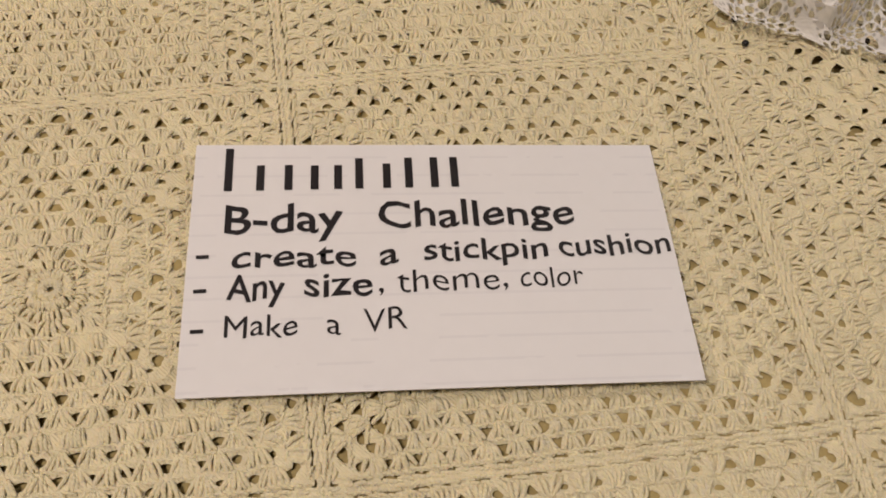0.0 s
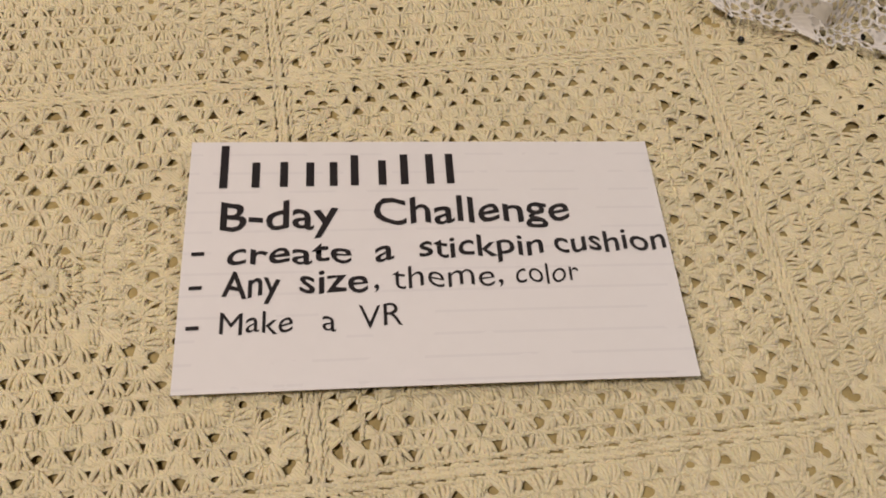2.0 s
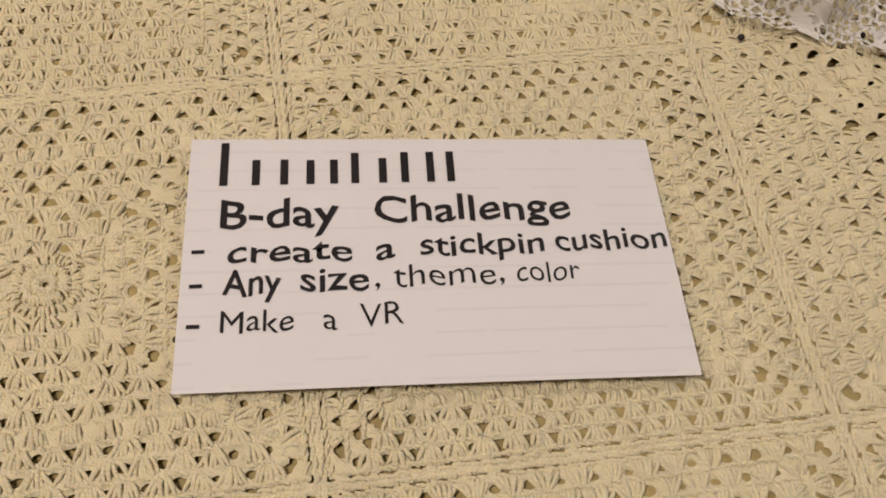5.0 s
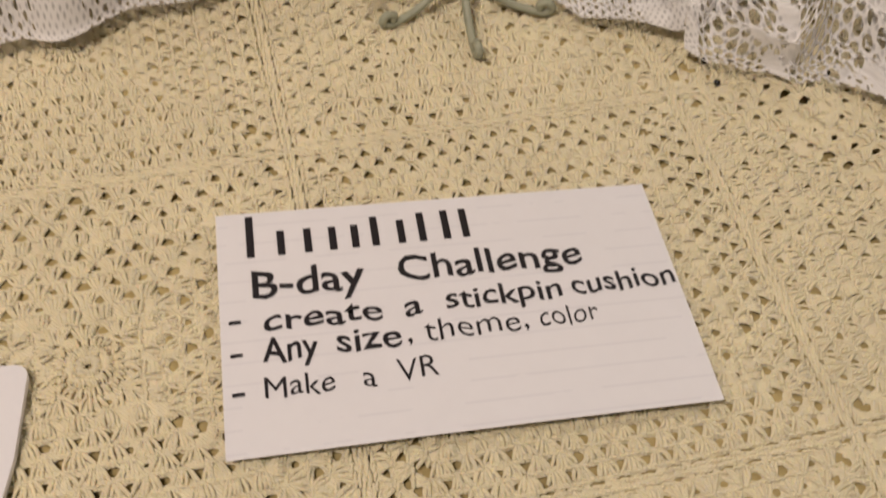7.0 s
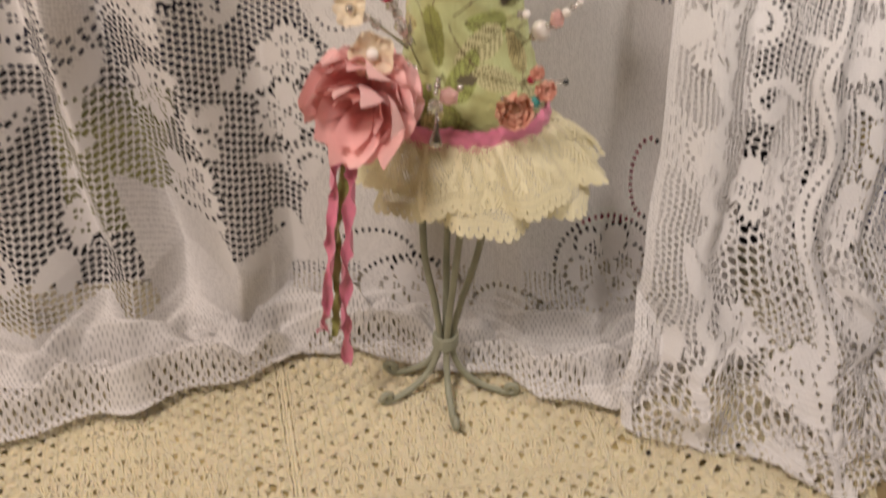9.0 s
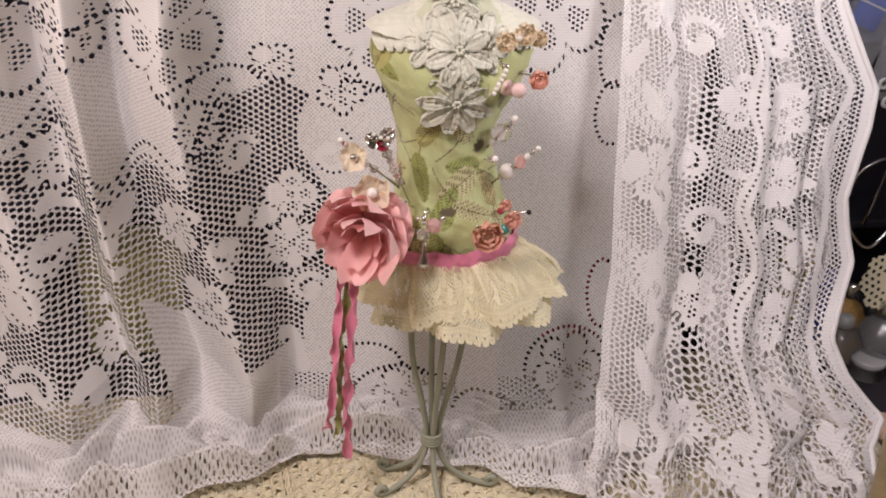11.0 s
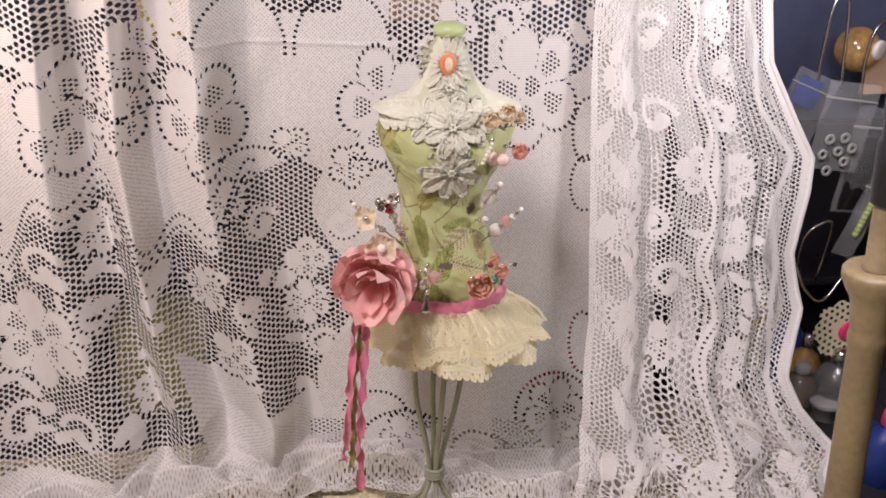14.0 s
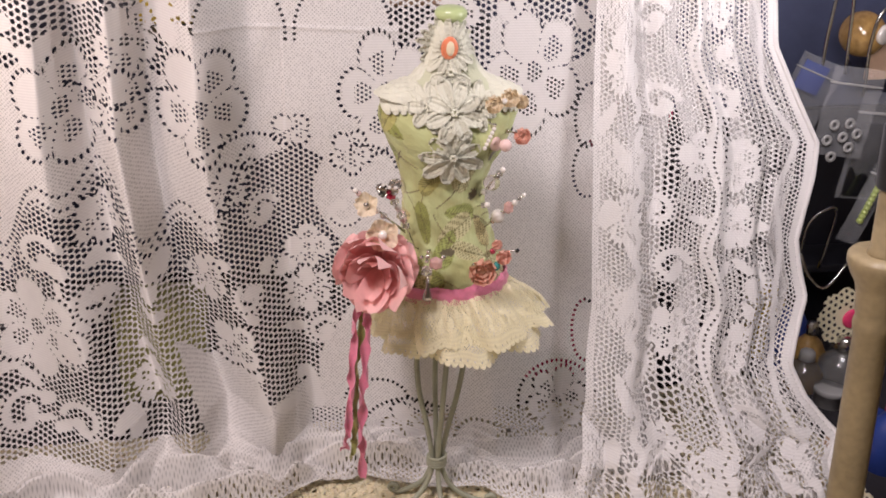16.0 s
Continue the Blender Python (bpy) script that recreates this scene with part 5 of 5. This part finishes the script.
def ribbon_rose(pin, at, r, mat):
    """A small rolled rose of overlapping petals."""
    for ring_no, count in enumerate((5, 4, 3)):
        rr = r * (1 - 0.28 * ring_no)
        for k in range(count):
            a = 2 * math.pi * (k + ring_no * 0.4) / count
            bm = bmesh.new()
            out, nrm = Vector((math.cos(a), -0.25, math.sin(a))).normalized(), Vector((-0.5 * math.cos(a), -1, -0.5 * math.sin(a))).normalized()
            chiffon_petal(bm, Vector(at) - Vector((0, 0.0012 * ring_no, 0)), out, nrm, rr, rr * 0.7, rr * 0.5, rr * 0.25, k + ring_no)
            part("petal", bm, mat, pin)
    bead("heart", Vector(at) - Vector((0, 0.0012, 0)), r * 0.35, mat, pin)


p = stick_pin("silver butterfly pin with garnet beads in the cushion", (0.004, 0.118, 0.168), (-0.0088, 0.104, 0.1935), ((0.55, 0.0017, PEARL, 1, False), (0.70, 0.0024, CRYSTAL, 1, True), (0.86, 0.0026, GARNET, 1, True), (0.97, 0.0020, GARNET, 1, True)))
for sx, sz, ln in ((-1, 0.5, 0.0062), (1, 0.9, 0.0075), (-1, -0.4, 0.0048), (1, -0.1, 0.0048)):
    bm = bmesh.new()
    chiffon_petal(bm, Vector((-0.0088, 0.1035, 0.1935)), Vector((sx, 0, sz)).normalized(), Vector((0, -1, 0)), ln, ln * 0.42, 0.001, 0.0008, 1.0)
    part("wing", bm, SILVER, p, "silver butterfly wing")
for k in range(7):
    bead("bead", (-0.0125 + 0.0014 * k, 0.1025, 0.1955 + 0.0012 * math.sin(k * 2)), 0.0009, PEARL if k % 2 else SILVER, p)
p = stick_pin("cream flower pin with a pearl heart in the cushion", (0.004, 0.116, 0.160), (-0.0115, 0.0985, 0.1745), ((0.5, 0.0016, PEARL_PINK, 1, False), (0.7, 0.0018, CRYSTAL, 1, True)))
small_flower(p, (-0.0118, 0.0980, 0.1745), (-0.2, -1, 0.15), 0.0078, 5, CREAM_FLOWER, PEARL)
p = stick_pin("small cream flower pin in the cushion", (0.002, 0.120, 0.166), (-0.0175, 0.1040, 0.1865), ((0.6, 0.0019, CRYSTAL, 1, True), (0.8, 0.0016, PEARL, 1, False)))
small_flower(p, (-0.0178, 0.1035, 0.1868), (-0.5, -0.8, 0.3), 0.0060, 5, CREAM_FLOWER, SILVER)
stick_pin("pin strung with small pearls in the cushion", (0.002, 0.120, 0.165), (-0.0235, 0.1050, 0.1935), ((0.72, 0.0015, PEARL_PINK, 1, False), (0.84, 0.0014, PEARL, 1, False), (0.93, 0.0013, PEARL_PINK, 1, False), (1.0, 0.0012, PEARL, 1, False)))
stick_pin("pin with clear beads in the cushion", (0.006, 0.116, 0.160), (-0.0035, 0.1025, 0.1830), ((0.6, 0.0020, CRYSTAL, 1, True), (0.78, 0.0018, PINK_GLASS, 1, True), (0.92, 0.0024, CRYSTAL, 1.2, True)))
stick_pin("short beaded pin in the cushion", (0.008, 0.116, 0.158), (-0.0005, 0.1020, 0.1675), ((0.6, 0.0013, SILVER, 1, False), (0.8, 0.0016, CRYSTAL, 1, True), (1.0, 0.0013, SILVER, 1, False)))
stick_pin("pin with an oval glass bead in the cushion", (0.036, 0.122, 0.178), (0.0462, 0.1100, 0.1985), ((0.35, 0.0016, PEARL, 1, False), (0.62, 0.0042, CRYSTAL, 0.9, False), (0.80, 0.0015, SILVER, 1, False), (0.90, 0.0019, CRYSTAL, 1, True), (1.0, 0.0014, PEARL, 1, False)))
stick_pin("slanting pin with a large pearl and pink glass in the cushion", (0.039, 0.120, 0.164), (0.0560, 0.1060, 0.1870), ((0.30, 0.0016, SILVER, 1, False), (0.42, 0.0034, PEARL, 1, False), (0.54, 0.0015, SILVER, 0.6, False), (0.66, 0.0027, PINK_GLASS, 1.3, True), (0.80, 0.0015, PEARL, 1, False), (0.90, 0.0013, CRYSTAL, 1, True), (1.0, 0.0011, PEARL, 1, False)))
stick_pin("pin with two small beads in the cushion", (0.036, 0.122, 0.176), (0.0385, 0.1060, 0.1830), ((0.75, 0.0018, CRYSTAL, 1, True), (1.0, 0.0014, PEARL, 1, False)))
p = stick_pin("coral rose pin with a teal bead in the cushion", (0.040, 0.122, 0.152), (0.0535, 0.1030, 0.1600), ((0.35, 0.0016, GARNET, 1, False), (1.0, 0.0011, BLACK, 1, False)))
ribbon_rose(p, (0.0468, 0.1050, 0.1572), 0.0050, PEACH)
ribbon_rose(p, (0.0432, 0.1040, 0.1640), 0.0034, PEACH)
bead("bead", (0.0438, 0.1030, 0.1525), 0.0018, TEAL, p, 1.3)
p = stick_pin("dusky rose pin beside the belt", (0.032, 0.118, 0.148), (0.0370, 0.1060, 0.1510), ((0.5, 0.0012, SILVER, 1, False),))
ribbon_rose(p, (0.0365, 0.1058, 0.1505), 0.0088, DUSKY)
p = stick_pin("silver charm pin with a pink heart in the cushion", (0.014, 0.116, 0.158), (0.0095, 0.1010, 0.1600), ((0.9, 0.0013, SILVER, 1, False),))
bead("crystal", (0.0092, 0.1000, 0.1535), 0.0030, CRYSTAL, p, 1.0, True)
bead("heart", (0.0135, 0.1000, 0.1572), 0.0036, PINK_GLASS, p, 1.0, True)
bead("bead", (0.0172, 0.1005, 0.1600), 0.0012, SILVER, p)
bm = bmesh.new()
lathe(bm, ((0.1385, 0.0024), (0.1400, 0.0022), (0.1420, 0.0016), (0.1445, 0.0009), (0.1500, 0.0005)), 14, (0.0100, 0.1010, 0))
part("bell", bm, SILVER, p, "tiny silver bell charm")
for k, (dx, dz) in enumerate(((-0.0018, 0.0), (0.0012, 0.0026), (0.0006, -0.0022))):
    bead("bead", (0.0085 + dx, 0.0995, 0.1610 + dz), 0.0010, SILVER, p)
p = stick_pin("cream ribbon flowers pinned on the shoulder", (0.036, 0.122, 0.224), (0.0420, 0.1080, 0.2320), ((0.6, 0.0012, SILVER, 1, False),))
for at, r in (((0.0395, 0.1085, 0.2315), 0.0055), ((0.0475, 0.1115, 0.2335), 0.0058), ((0.0545, 0.1160, 0.2300), 0.0045)):
    ribbon_rose(p, at, r, CREAM_FLOWER)
bead("bead", (0.0440, 0.1050, 0.2330), 0.0013, PEARL, p)
p = stick_pin("peach rose pin at the side of the cushion", (0.044, 0.124, 0.214), (0.0540, 0.1080, 0.2165), ((0.5, 0.0012, SILVER, 1, False),))
ribbon_rose(p, (0.0535, 0.1085, 0.2160), 0.0052, PEACH)
stick_pin("two pink pearls pinned under the bust", (0.038, 0.118, 0.210), (0.0455, 0.1040, 0.2125), ((0.55, 0.0034, PEARL_PINK, 1, False), (0.98, 0.0030, PEARL_PINK, 1, False)))
p = stick_pin("pin with a hanging string of tiny pearls", (0.036, 0.116, 0.222), (0.0400, 0.1050, 0.2220), ((1.0, 0.0010, SILVER, 1, False),))
for k in range(6):
    bead("bead", (0.0396 - 0.0008 * k, 0.1040, 0.2205 - 0.0018 * k), 0.0010, PEARL, p)

# black-headed pins stuck in the cloth
for x, y in ((0.0985, 0.0970), (0.1000, 0.0892), (0.1010, 0.0785), (0.1400, 0.0790), (0.1290, 0.0905)):
    p = thing("ball_pin", "black ball-headed pin stuck in the crochet cloth", "pin", "black ball pins")
    bead("head", (x, y, 0.0022), 0.00115, BLACK, p)
    bm = bmesh.new()
    tube(bm, [(x, y, 0.0020), (x, y, -0.0035)], 0.0003, 6)
    part("shaft", bm, SILVER, p)

# ---- candlestick lamp ----
WOOD = material("cream_painted_wood", (0.36, 0.28, 0.15), rough=0.42, vary=0.35, scale=22, bump=0.25, coat=0.1)
CANDLE = material("ivory_candle_sleeve", (0.75, 0.70, 0.60), rough=0.5, vary=0.08, scale=40, bump=0.1, subsurface=0.2)
HOLDER = material("black_lamp_holder", (0.015, 0.015, 0.022), rough=0.4, vary=0.3, scale=60, bump=0.1)
lamp = thing("candlestick_lamp", "cream turned wooden candlestick with a lit candle bulb", "lamp")
lamp.matrix_world = Matrix.Translation((0.2130, 0.040, 0.0)) @ Matrix.Rotation(radians(-3.0), 4, "Y")
bm = bmesh.new()
lathe(bm, ((0.0005, 0.0285), (0.006, 0.0285), (0.010, 0.0247), (0.016, 0.0104), (0.022, 0.0087), (0.100, 0.0083), (0.138, 0.0080), (0.1395, 0.0087), (0.142, 0.0090), (0.1445, 0.0087), (0.1455, 0.0081), (0.150, 0.0089), (0.158, 0.0095), (0.163, 0.0105), (0.168, 0.0133), (0.173, 0.0152), (0.176, 0.0152), (0.1775, 0.0141), (0.1775, 0.0065)), 40)
part("post", bm, WOOD, lamp)
bm = bmesh.new()
lathe(bm, ((0.1770, 0.0073), (0.1785, 0.0073), (0.1800, 0.0062), (0.2080, 0.0060), (0.2085, 0.0058)), 32)
part("candle", bm, WOOD, lamp)
bm = bmesh.new()
lathe(bm, ((0.2085, 0.0072), (0.2095, 0.0081), (0.236, 0.0081), (0.238, 0.0069), (0.246, 0.0069), (0.248, 0.0078), (0.2680, 0.0072)), 32)
part("bulb_holder", bm, HOLDER, lamp, "black lamp holder")
bm = bmesh.new()
lathe(bm, ((0.2680, 0.0063), (0.2690, 0.0065), (0.2860, 0.0063), (0.2875, 0.0050)), 32)
part("sleeve", bm, CANDLE, lamp, "ivory candle sleeve")
GLOW = bpy.data.materials.new("lit_bulb_glass")
GLOW.use_nodes = True
GLOW.node_tree.nodes["Principled BSDF"].inputs["Emission Color"].default_value = (1.0, 0.9, 0.75, 1)
GLOW.node_tree.nodes["Principled BSDF"].inputs["Emission Strength"].default_value = 30
bm = bmesh.new()
lathe(bm, ((0.2875, 0.0036), (0.292, 0.0054), (0.300, 0.0071), (0.308, 0.0063), (0.318, 0.0036), (0.328, 0.0009)), 24)
bulb = part("bulb", bm, GLOW, lamp, "lit flame-shaped bulb")
bulb.visible_shadow = False
copy_thing(lamp, Matrix.Translation((-0.236, 0.050, 0.0)) @ Matrix.Rotation(radians(-3.0), 4, "Y"))

# ---- craft supplies beyond the curtain ----
PLASTIC = material("clear_plastic_bag", (0.85, 0.87, 0.90), rough=0.12, vary=0.05, scale=40, bump=0.8, alpha=0.10)
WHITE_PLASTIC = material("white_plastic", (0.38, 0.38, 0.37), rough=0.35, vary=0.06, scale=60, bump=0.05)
GOLD = material("amber_glazed_ball", (0.62, 0.38, 0.13), rough=0.12, vary=0.5, scale=22, bump=0.05, coat=0.6)
BLUE = material("blue_plastic", (0.03, 0.06, 0.28), rough=0.35, vary=0.2, scale=40, bump=0.05)
YELLOW = material("yellow_plastic", (0.72, 0.52, 0.06), rough=0.4, vary=0.3, scale=50, bump=0.05)
HOT_PINK = material("hot_pink_card", (0.75, 0.05, 0.16), rough=0.5, vary=0.15, scale=60, bump=0.05)
LIME = material("lime_beads", (0.42, 0.52, 0.10), rough=0.3, vary=0.3, scale=200, bump=0.1)
GLASS_GREY = material("cloudy_glass_bottle", (0.75, 0.75, 0.74), rough=0.10, vary=0.1, scale=50, bump=0.3, transmission=0.85)
CARD_TAN = material("tan_card", (0.62, 0.42, 0.28), rough=0.6, vary=0.12, scale=50)
DARK = material("dark_rack", (0.016, 0.016, 0.022), rough=0.45, vary=0.3, scale=30, bump=0.1)


def hook(label, pts):
    ob = thing("wire_hook", label, "hook", "wire hooks")
    bm = bmesh.new()
    tube(bm, curve_points(pts, 6), 0.0011, 8)
    part("wire", bm, SILVER, ob)


def zip_bag(label, at, wide, tall, lean):
    bag = thing("zip_bag", label, "bag", "hanging zip bags")
    bag.matrix_world = Matrix.Translation(at) @ Matrix.Rotation(radians(lean), 4, "Y")
    for y0, name in ((-0.0025, "front_film"), (0.0025, "back_film")):
        bm = bmesh.new()
        rows = []
        for i in range(13):
            rows.append([bm.verts.new(((j / 10 - 0.5) * wide, y0 * math.sin(math.pi * j / 10) * math.sin(math.pi * min(1, i / 10)) * 2 + 0.0012 * noise.noise((i * 0.5, j * 0.6, y0 * 900)), -tall * i / 12)) for j in range(11)])
        for lo, hi in zip(rows, rows[1:]):
            for j in range(10):
                bm.faces.new((lo[j], lo[j + 1], hi[j + 1], hi[j]))
        part(name, bm, PLASTIC, bag)
    bm = bmesh.new()
    box(bm, (-wide / 2, -0.0012, -tall * 0.20), (wide / 2, 0.0012, -tall * 0.18), 0.0004)
    part("zip_strip", bm, WHITE_PLASTIC, bag)
    return bag


def washer(bag, x, z, r):
    bm = bmesh.new()
    for k in range(20):
        a0, a1 = 2 * math.pi * k / 20, 2 * math.pi * (k + 1) / 20
        q = [bm.verts.new((x + rr * math.cos(a), y, z + rr * math.sin(a))) for rr, a, y in ((r, a0, -0.003), (r, a1, -0.003), (r * 0.45, a1, -0.003), (r * 0.45, a0, -0.003))]
        bm.faces.new(q)
    bmesh.ops.remove_doubles(bm, verts=bm.verts, dist=1e-6)
    bmesh.ops.solidify(bm, geom=bm.faces, thickness=0.0012)
    part("washer", bm, WHITE_PLASTIC, bag, "white plastic washer")


rack = thing("pegboard", "dark pegboard rack that holds hanging craft supplies", "rack")
NAVY = material("navy_painted_board", (0.080, 0.095, 0.175), rough=0.6, vary=0.25, scale=9, bump=0.1)
bm = bmesh.new()
box(bm, (0.20, 0.292, 0.168), (0.62, 0.300, 0.55), 0.002)
part("board", bm, NAVY, rack, "navy blue painted upper board")
bm = bmesh.new()
box(bm, (0.20, 0.289, -0.004), (0.62, 0.300, 0.1675), 0.002)
part("lower_board", bm, DARK, rack)
bm = bmesh.new()
box(bm, (0.22, 0.255, 0.060), (0.60, 0.292, 0.066), 0.001)
part("ledge", bm, DARK, rack)
hook("chrome wire hook on the dark rack", [(0.300, 0.290, 0.205), (0.283, 0.245, 0.200), (0.276, 0.232, 0.232), (0.278, 0.230, 0.262), (0.288, 0.232, 0.258), (0.296, 0.238, 0.205)])
hook("chrome wire hook on the dark rack", [(0.330, 0.290, 0.200), (0.312, 0.240, 0.190), (0.303, 0.228, 0.225), (0.306, 0.226, 0.246), (0.322, 0.230, 0.246), (0.336, 0.238, 0.205)])
hook("chrome wire hook on the dark rack", [(0.290, 0.290, 0.060), (0.285, 0.240, 0.075), (0.281, 0.225, 0.110), (0.289, 0.222, 0.121), (0.299, 0.224, 0.118), (0.301, 0.235, 0.075)])
hook("chrome wire hook on the dark rack", [(0.275, 0.290, 0.070), (0.281, 0.240, 0.092), (0.288, 0.225, 0.074), (0.300, 0.222, 0.066), (0.316, 0.226, 0.082)])
b1 = zip_bag("clear zip bag of white plastic washers hung on a hook", (0.2965, 0.222, 0.2130), 0.036, 0.056, 8)
for wx, wz in ((-0.008, -0.036), (0.002, -0.034), (-0.010, -0.046), (0.006, -0.049), (-0.004, -0.056), (0.000, -0.043), (0.009, -0.040)):
    washer(b1, wx, wz, 0.0034)
b2 = zip_bag("clear zip bag with a blue label hung on a hook", (0.2800, 0.236, 0.2150), 0.032, 0.050, 22)
bm = bmesh.new()
box(bm, (-0.012, -0.0005, -0.022), (0.006, 0.0005, -0.004), 0.0002)
part("label", bm, BLUE, b2, "blue card label")
b3 = zip_bag("clear bag with a black card hung on a hook", (0.3230, 0.228, 0.1950), 0.036, 0.070, 6)
bm = bmesh.new()
box(bm, (-0.014, -0.001, -0.068), (0.016, 0.001, -0.020), 0.0004)
part("backing_card", bm, BLACK, b3)
b4 = zip_bag("long clear sleeve of lime green beads hung on the rack", (0.3230, 0.215, 0.1560), 0.016, 0.058, 20)
for k in range(11):
    bead("bead", (0.002, 0, -0.012 - 0.0030 * k), 0.0022, LIME, b4)
bm = bmesh.new()
bmesh.ops.create_uvsphere(bm, u_segments=28, v_segments=18, radius=0.0145, matrix=Matrix.Translation((0.314, 0.255, 0.226)))
ball = mesh_object("glazed_ball", bm, GOLD)
tagged(ball, "shiny amber glazed ball on the rack with a white disc as bulb reflection", "ornament")
# white disc set on the ball as the bright reflection of the bulb, no real cap
bm = bmesh.new()
lathe(bm, ((0.0, 0.0062), (0.0022, 0.0062), (0.0030, 0.0054), (0.0032, 0.0020)), 28)
bm.transform(Matrix.Translation((0.3195, 0.2425, 0.2285)) @ Matrix.Rotation(radians(97), 4, "X") @ Matrix.Rotation(radians(24), 4, "Y"))
part("cap", bm, PEARL, ball, "white disc in place of the bulb reflection")
bm = bmesh.new()
box(bm, (0.322, 0.256, 0.196), (0.352, 0.258, 0.226), 0.0005)
tagged(mesh_object("tan_tag", bm, CARD_TAN, smooth=False), "tan card tag hung on the dark rack", "tag")

# crochet doily motif with a red heart
doily = thing("crochet_doily", "cream crochet doily with a red middle", "doily")
xs = np.linspace(-0.022, 0.022, 110)
gx, gz = np.meshgrid(xs, xs)
rr, tt = np.hypot(gx, gz), np.arctan2(gz, gx)
fd = np.minimum((0.017 + 0.003 * np.abs(np.cos(tt * 4)) - rr) * 400, hex_holes(gx + 0.0006 * np.sin(gz * 400), gz, 0.0044, 1.0))
fd = np.where(rr < 0.007, np.minimum((0.017 - rr) * 400, 1), fd)
dm = new("lace_round", cut_sheet("lace_round", np.stack((gx + 0.307, 0.205 + 0.2 * gz, gz + 0.052), 2), fd, np.stack((gx, gz), 2), LACE_CREAM))
dm.parent = doily
bm = bmesh.new()
bmesh.ops.create_uvsphere(bm, u_segments=16, v_segments=8, radius=1, matrix=Matrix.Translation((0.311, 0.203, 0.052)) @ Matrix.Diagonal((0.007, 0.002, 0.007, 1)))
part("middle", bm, HOT_PINK, doily, "red crochet middle")


def bottle(label, at, r, tall, mat, cap):
    ob = thing("small_bottle", label, "bottle", "small bottles", at=at)
    bm = bmesh.new()
    lathe(bm, ((0, r * 0.9), (tall * 0.03, r), (tall * 0.55, r), (tall * 0.68, r * 0.7), (tall * 0.76, r * 0.36), (tall * 0.80, r * 0.34)), 24)
    part("body", bm, mat, ob)
    bm = bmesh.new()
    lathe(bm, ((tall * 0.79, r * 0.42), (tall * 0.80, r * 0.46), (tall * 0.96, r * 0.40), (tall, r * 0.26)), 20)
    part("cap", bm, cap, ob)


bottle("cloudy plastic dropper bottle on the cloth", (0.285, 0.205, -0.004), 0.012, 0.034, GLASS_GREY, WHITE_PLASTIC)
bottle("clear glass bottle on the cloth", (0.308, 0.200, -0.004), 0.015, 0.045, GLASS_GREY, SILVER)
bottle("blue plastic bottle on the cloth", (0.290, 0.240, -0.004), 0.013, 0.062, BLUE, BLACK)
bottle("clear glass bottle on the cloth", (0.330, 0.225, -0.004), 0.014, 0.058, GLASS_GREY, SILVER)
bottle("blue plastic bottle on the cloth", (0.292, 0.120, -0.004), 0.012, 0.050, BLUE, HOT_PINK)
bottle("amber glass bottle on the cloth", (0.296, 0.222, -0.004), 0.011, 0.046, GOLD, SILVER)
for k, (x, y, r, h, mat, label, cat) in enumerate(((0.296, 0.190, 0.010, 0.014, WHITE_PLASTIC, "round white plastic pot on the cloth", "pot"), (0.284, 0.262, 0.014, 0.052, YELLOW, "yellow plastic pot on the cloth", "pot"),
                                                   (0.272, 0.130, 0.012, 0.012, CARD_TAN, "tan round pot on the cloth", "pot"), (0.300, 0.150, 0.011, 0.018, BLUE, "dark blue pot on the cloth", "pot"))):
    bm = bmesh.new()
    lathe(bm, ((0, r * 0.92), (h * 0.06, r), (h * 0.7, r), (h * 0.72, r * 1.06), (h * 0.96, r * 1.06), (h, r * 0.98)), 26, (x, y, -0.004))
    tagged(mesh_object("round_pot", bm, mat), label, cat, "round pots")

# things half seen through the lace
for lo, hi, mat, label in (((0.150, 0.250, 0.150), (0.190, 0.285, 0.186), HOT_PINK, "pink box on a shelf behind the lace"), ((-0.125, 0.270, 0.235), (-0.095, 0.300, 0.300), YELLOW, "yellow box on a shelf behind the lace"),
                           ((-0.155, 0.260, -0.004), (-0.100, 0.300, 0.060), OLIVE, "green box standing behind the lace"), ((0.100, 0.250, -0.004), (0.150, 0.290, 0.045), HOT_PINK, "pink box standing behind the lace"),
                           ((0.015, 0.260, 0.245), (0.050, 0.290, 0.280), CARD_TAN, "tan box on a shelf behind the lace")):
    bm = bmesh.new()
    box(bm, lo, hi, 0.002)
    crate = thing("craft_box", label, "box", "craft boxes")
    part("carton", bm, mat, crate)
    bm = bmesh.new()
    box(bm, (lo[0] - 0.001, lo[1] - 0.001, hi[2] - 0.010), (hi[0] + 0.001, hi[1] + 0.001, hi[2] + 0.001), 0.001)
    part("lid", bm, mat, crate)
for z, x0, x1 in ((0.229, -0.30, 0.08), (0.144, 0.10, 0.195)):
    bm = bmesh.new()
    box(bm, (x0, 0.246, z), (x1, 0.480, z + 0.006), 0.001)
    tagged(mesh_object("wall_shelf", bm, DARK, smooth=False), "dark shelf on the wall behind the lace", "shelf")
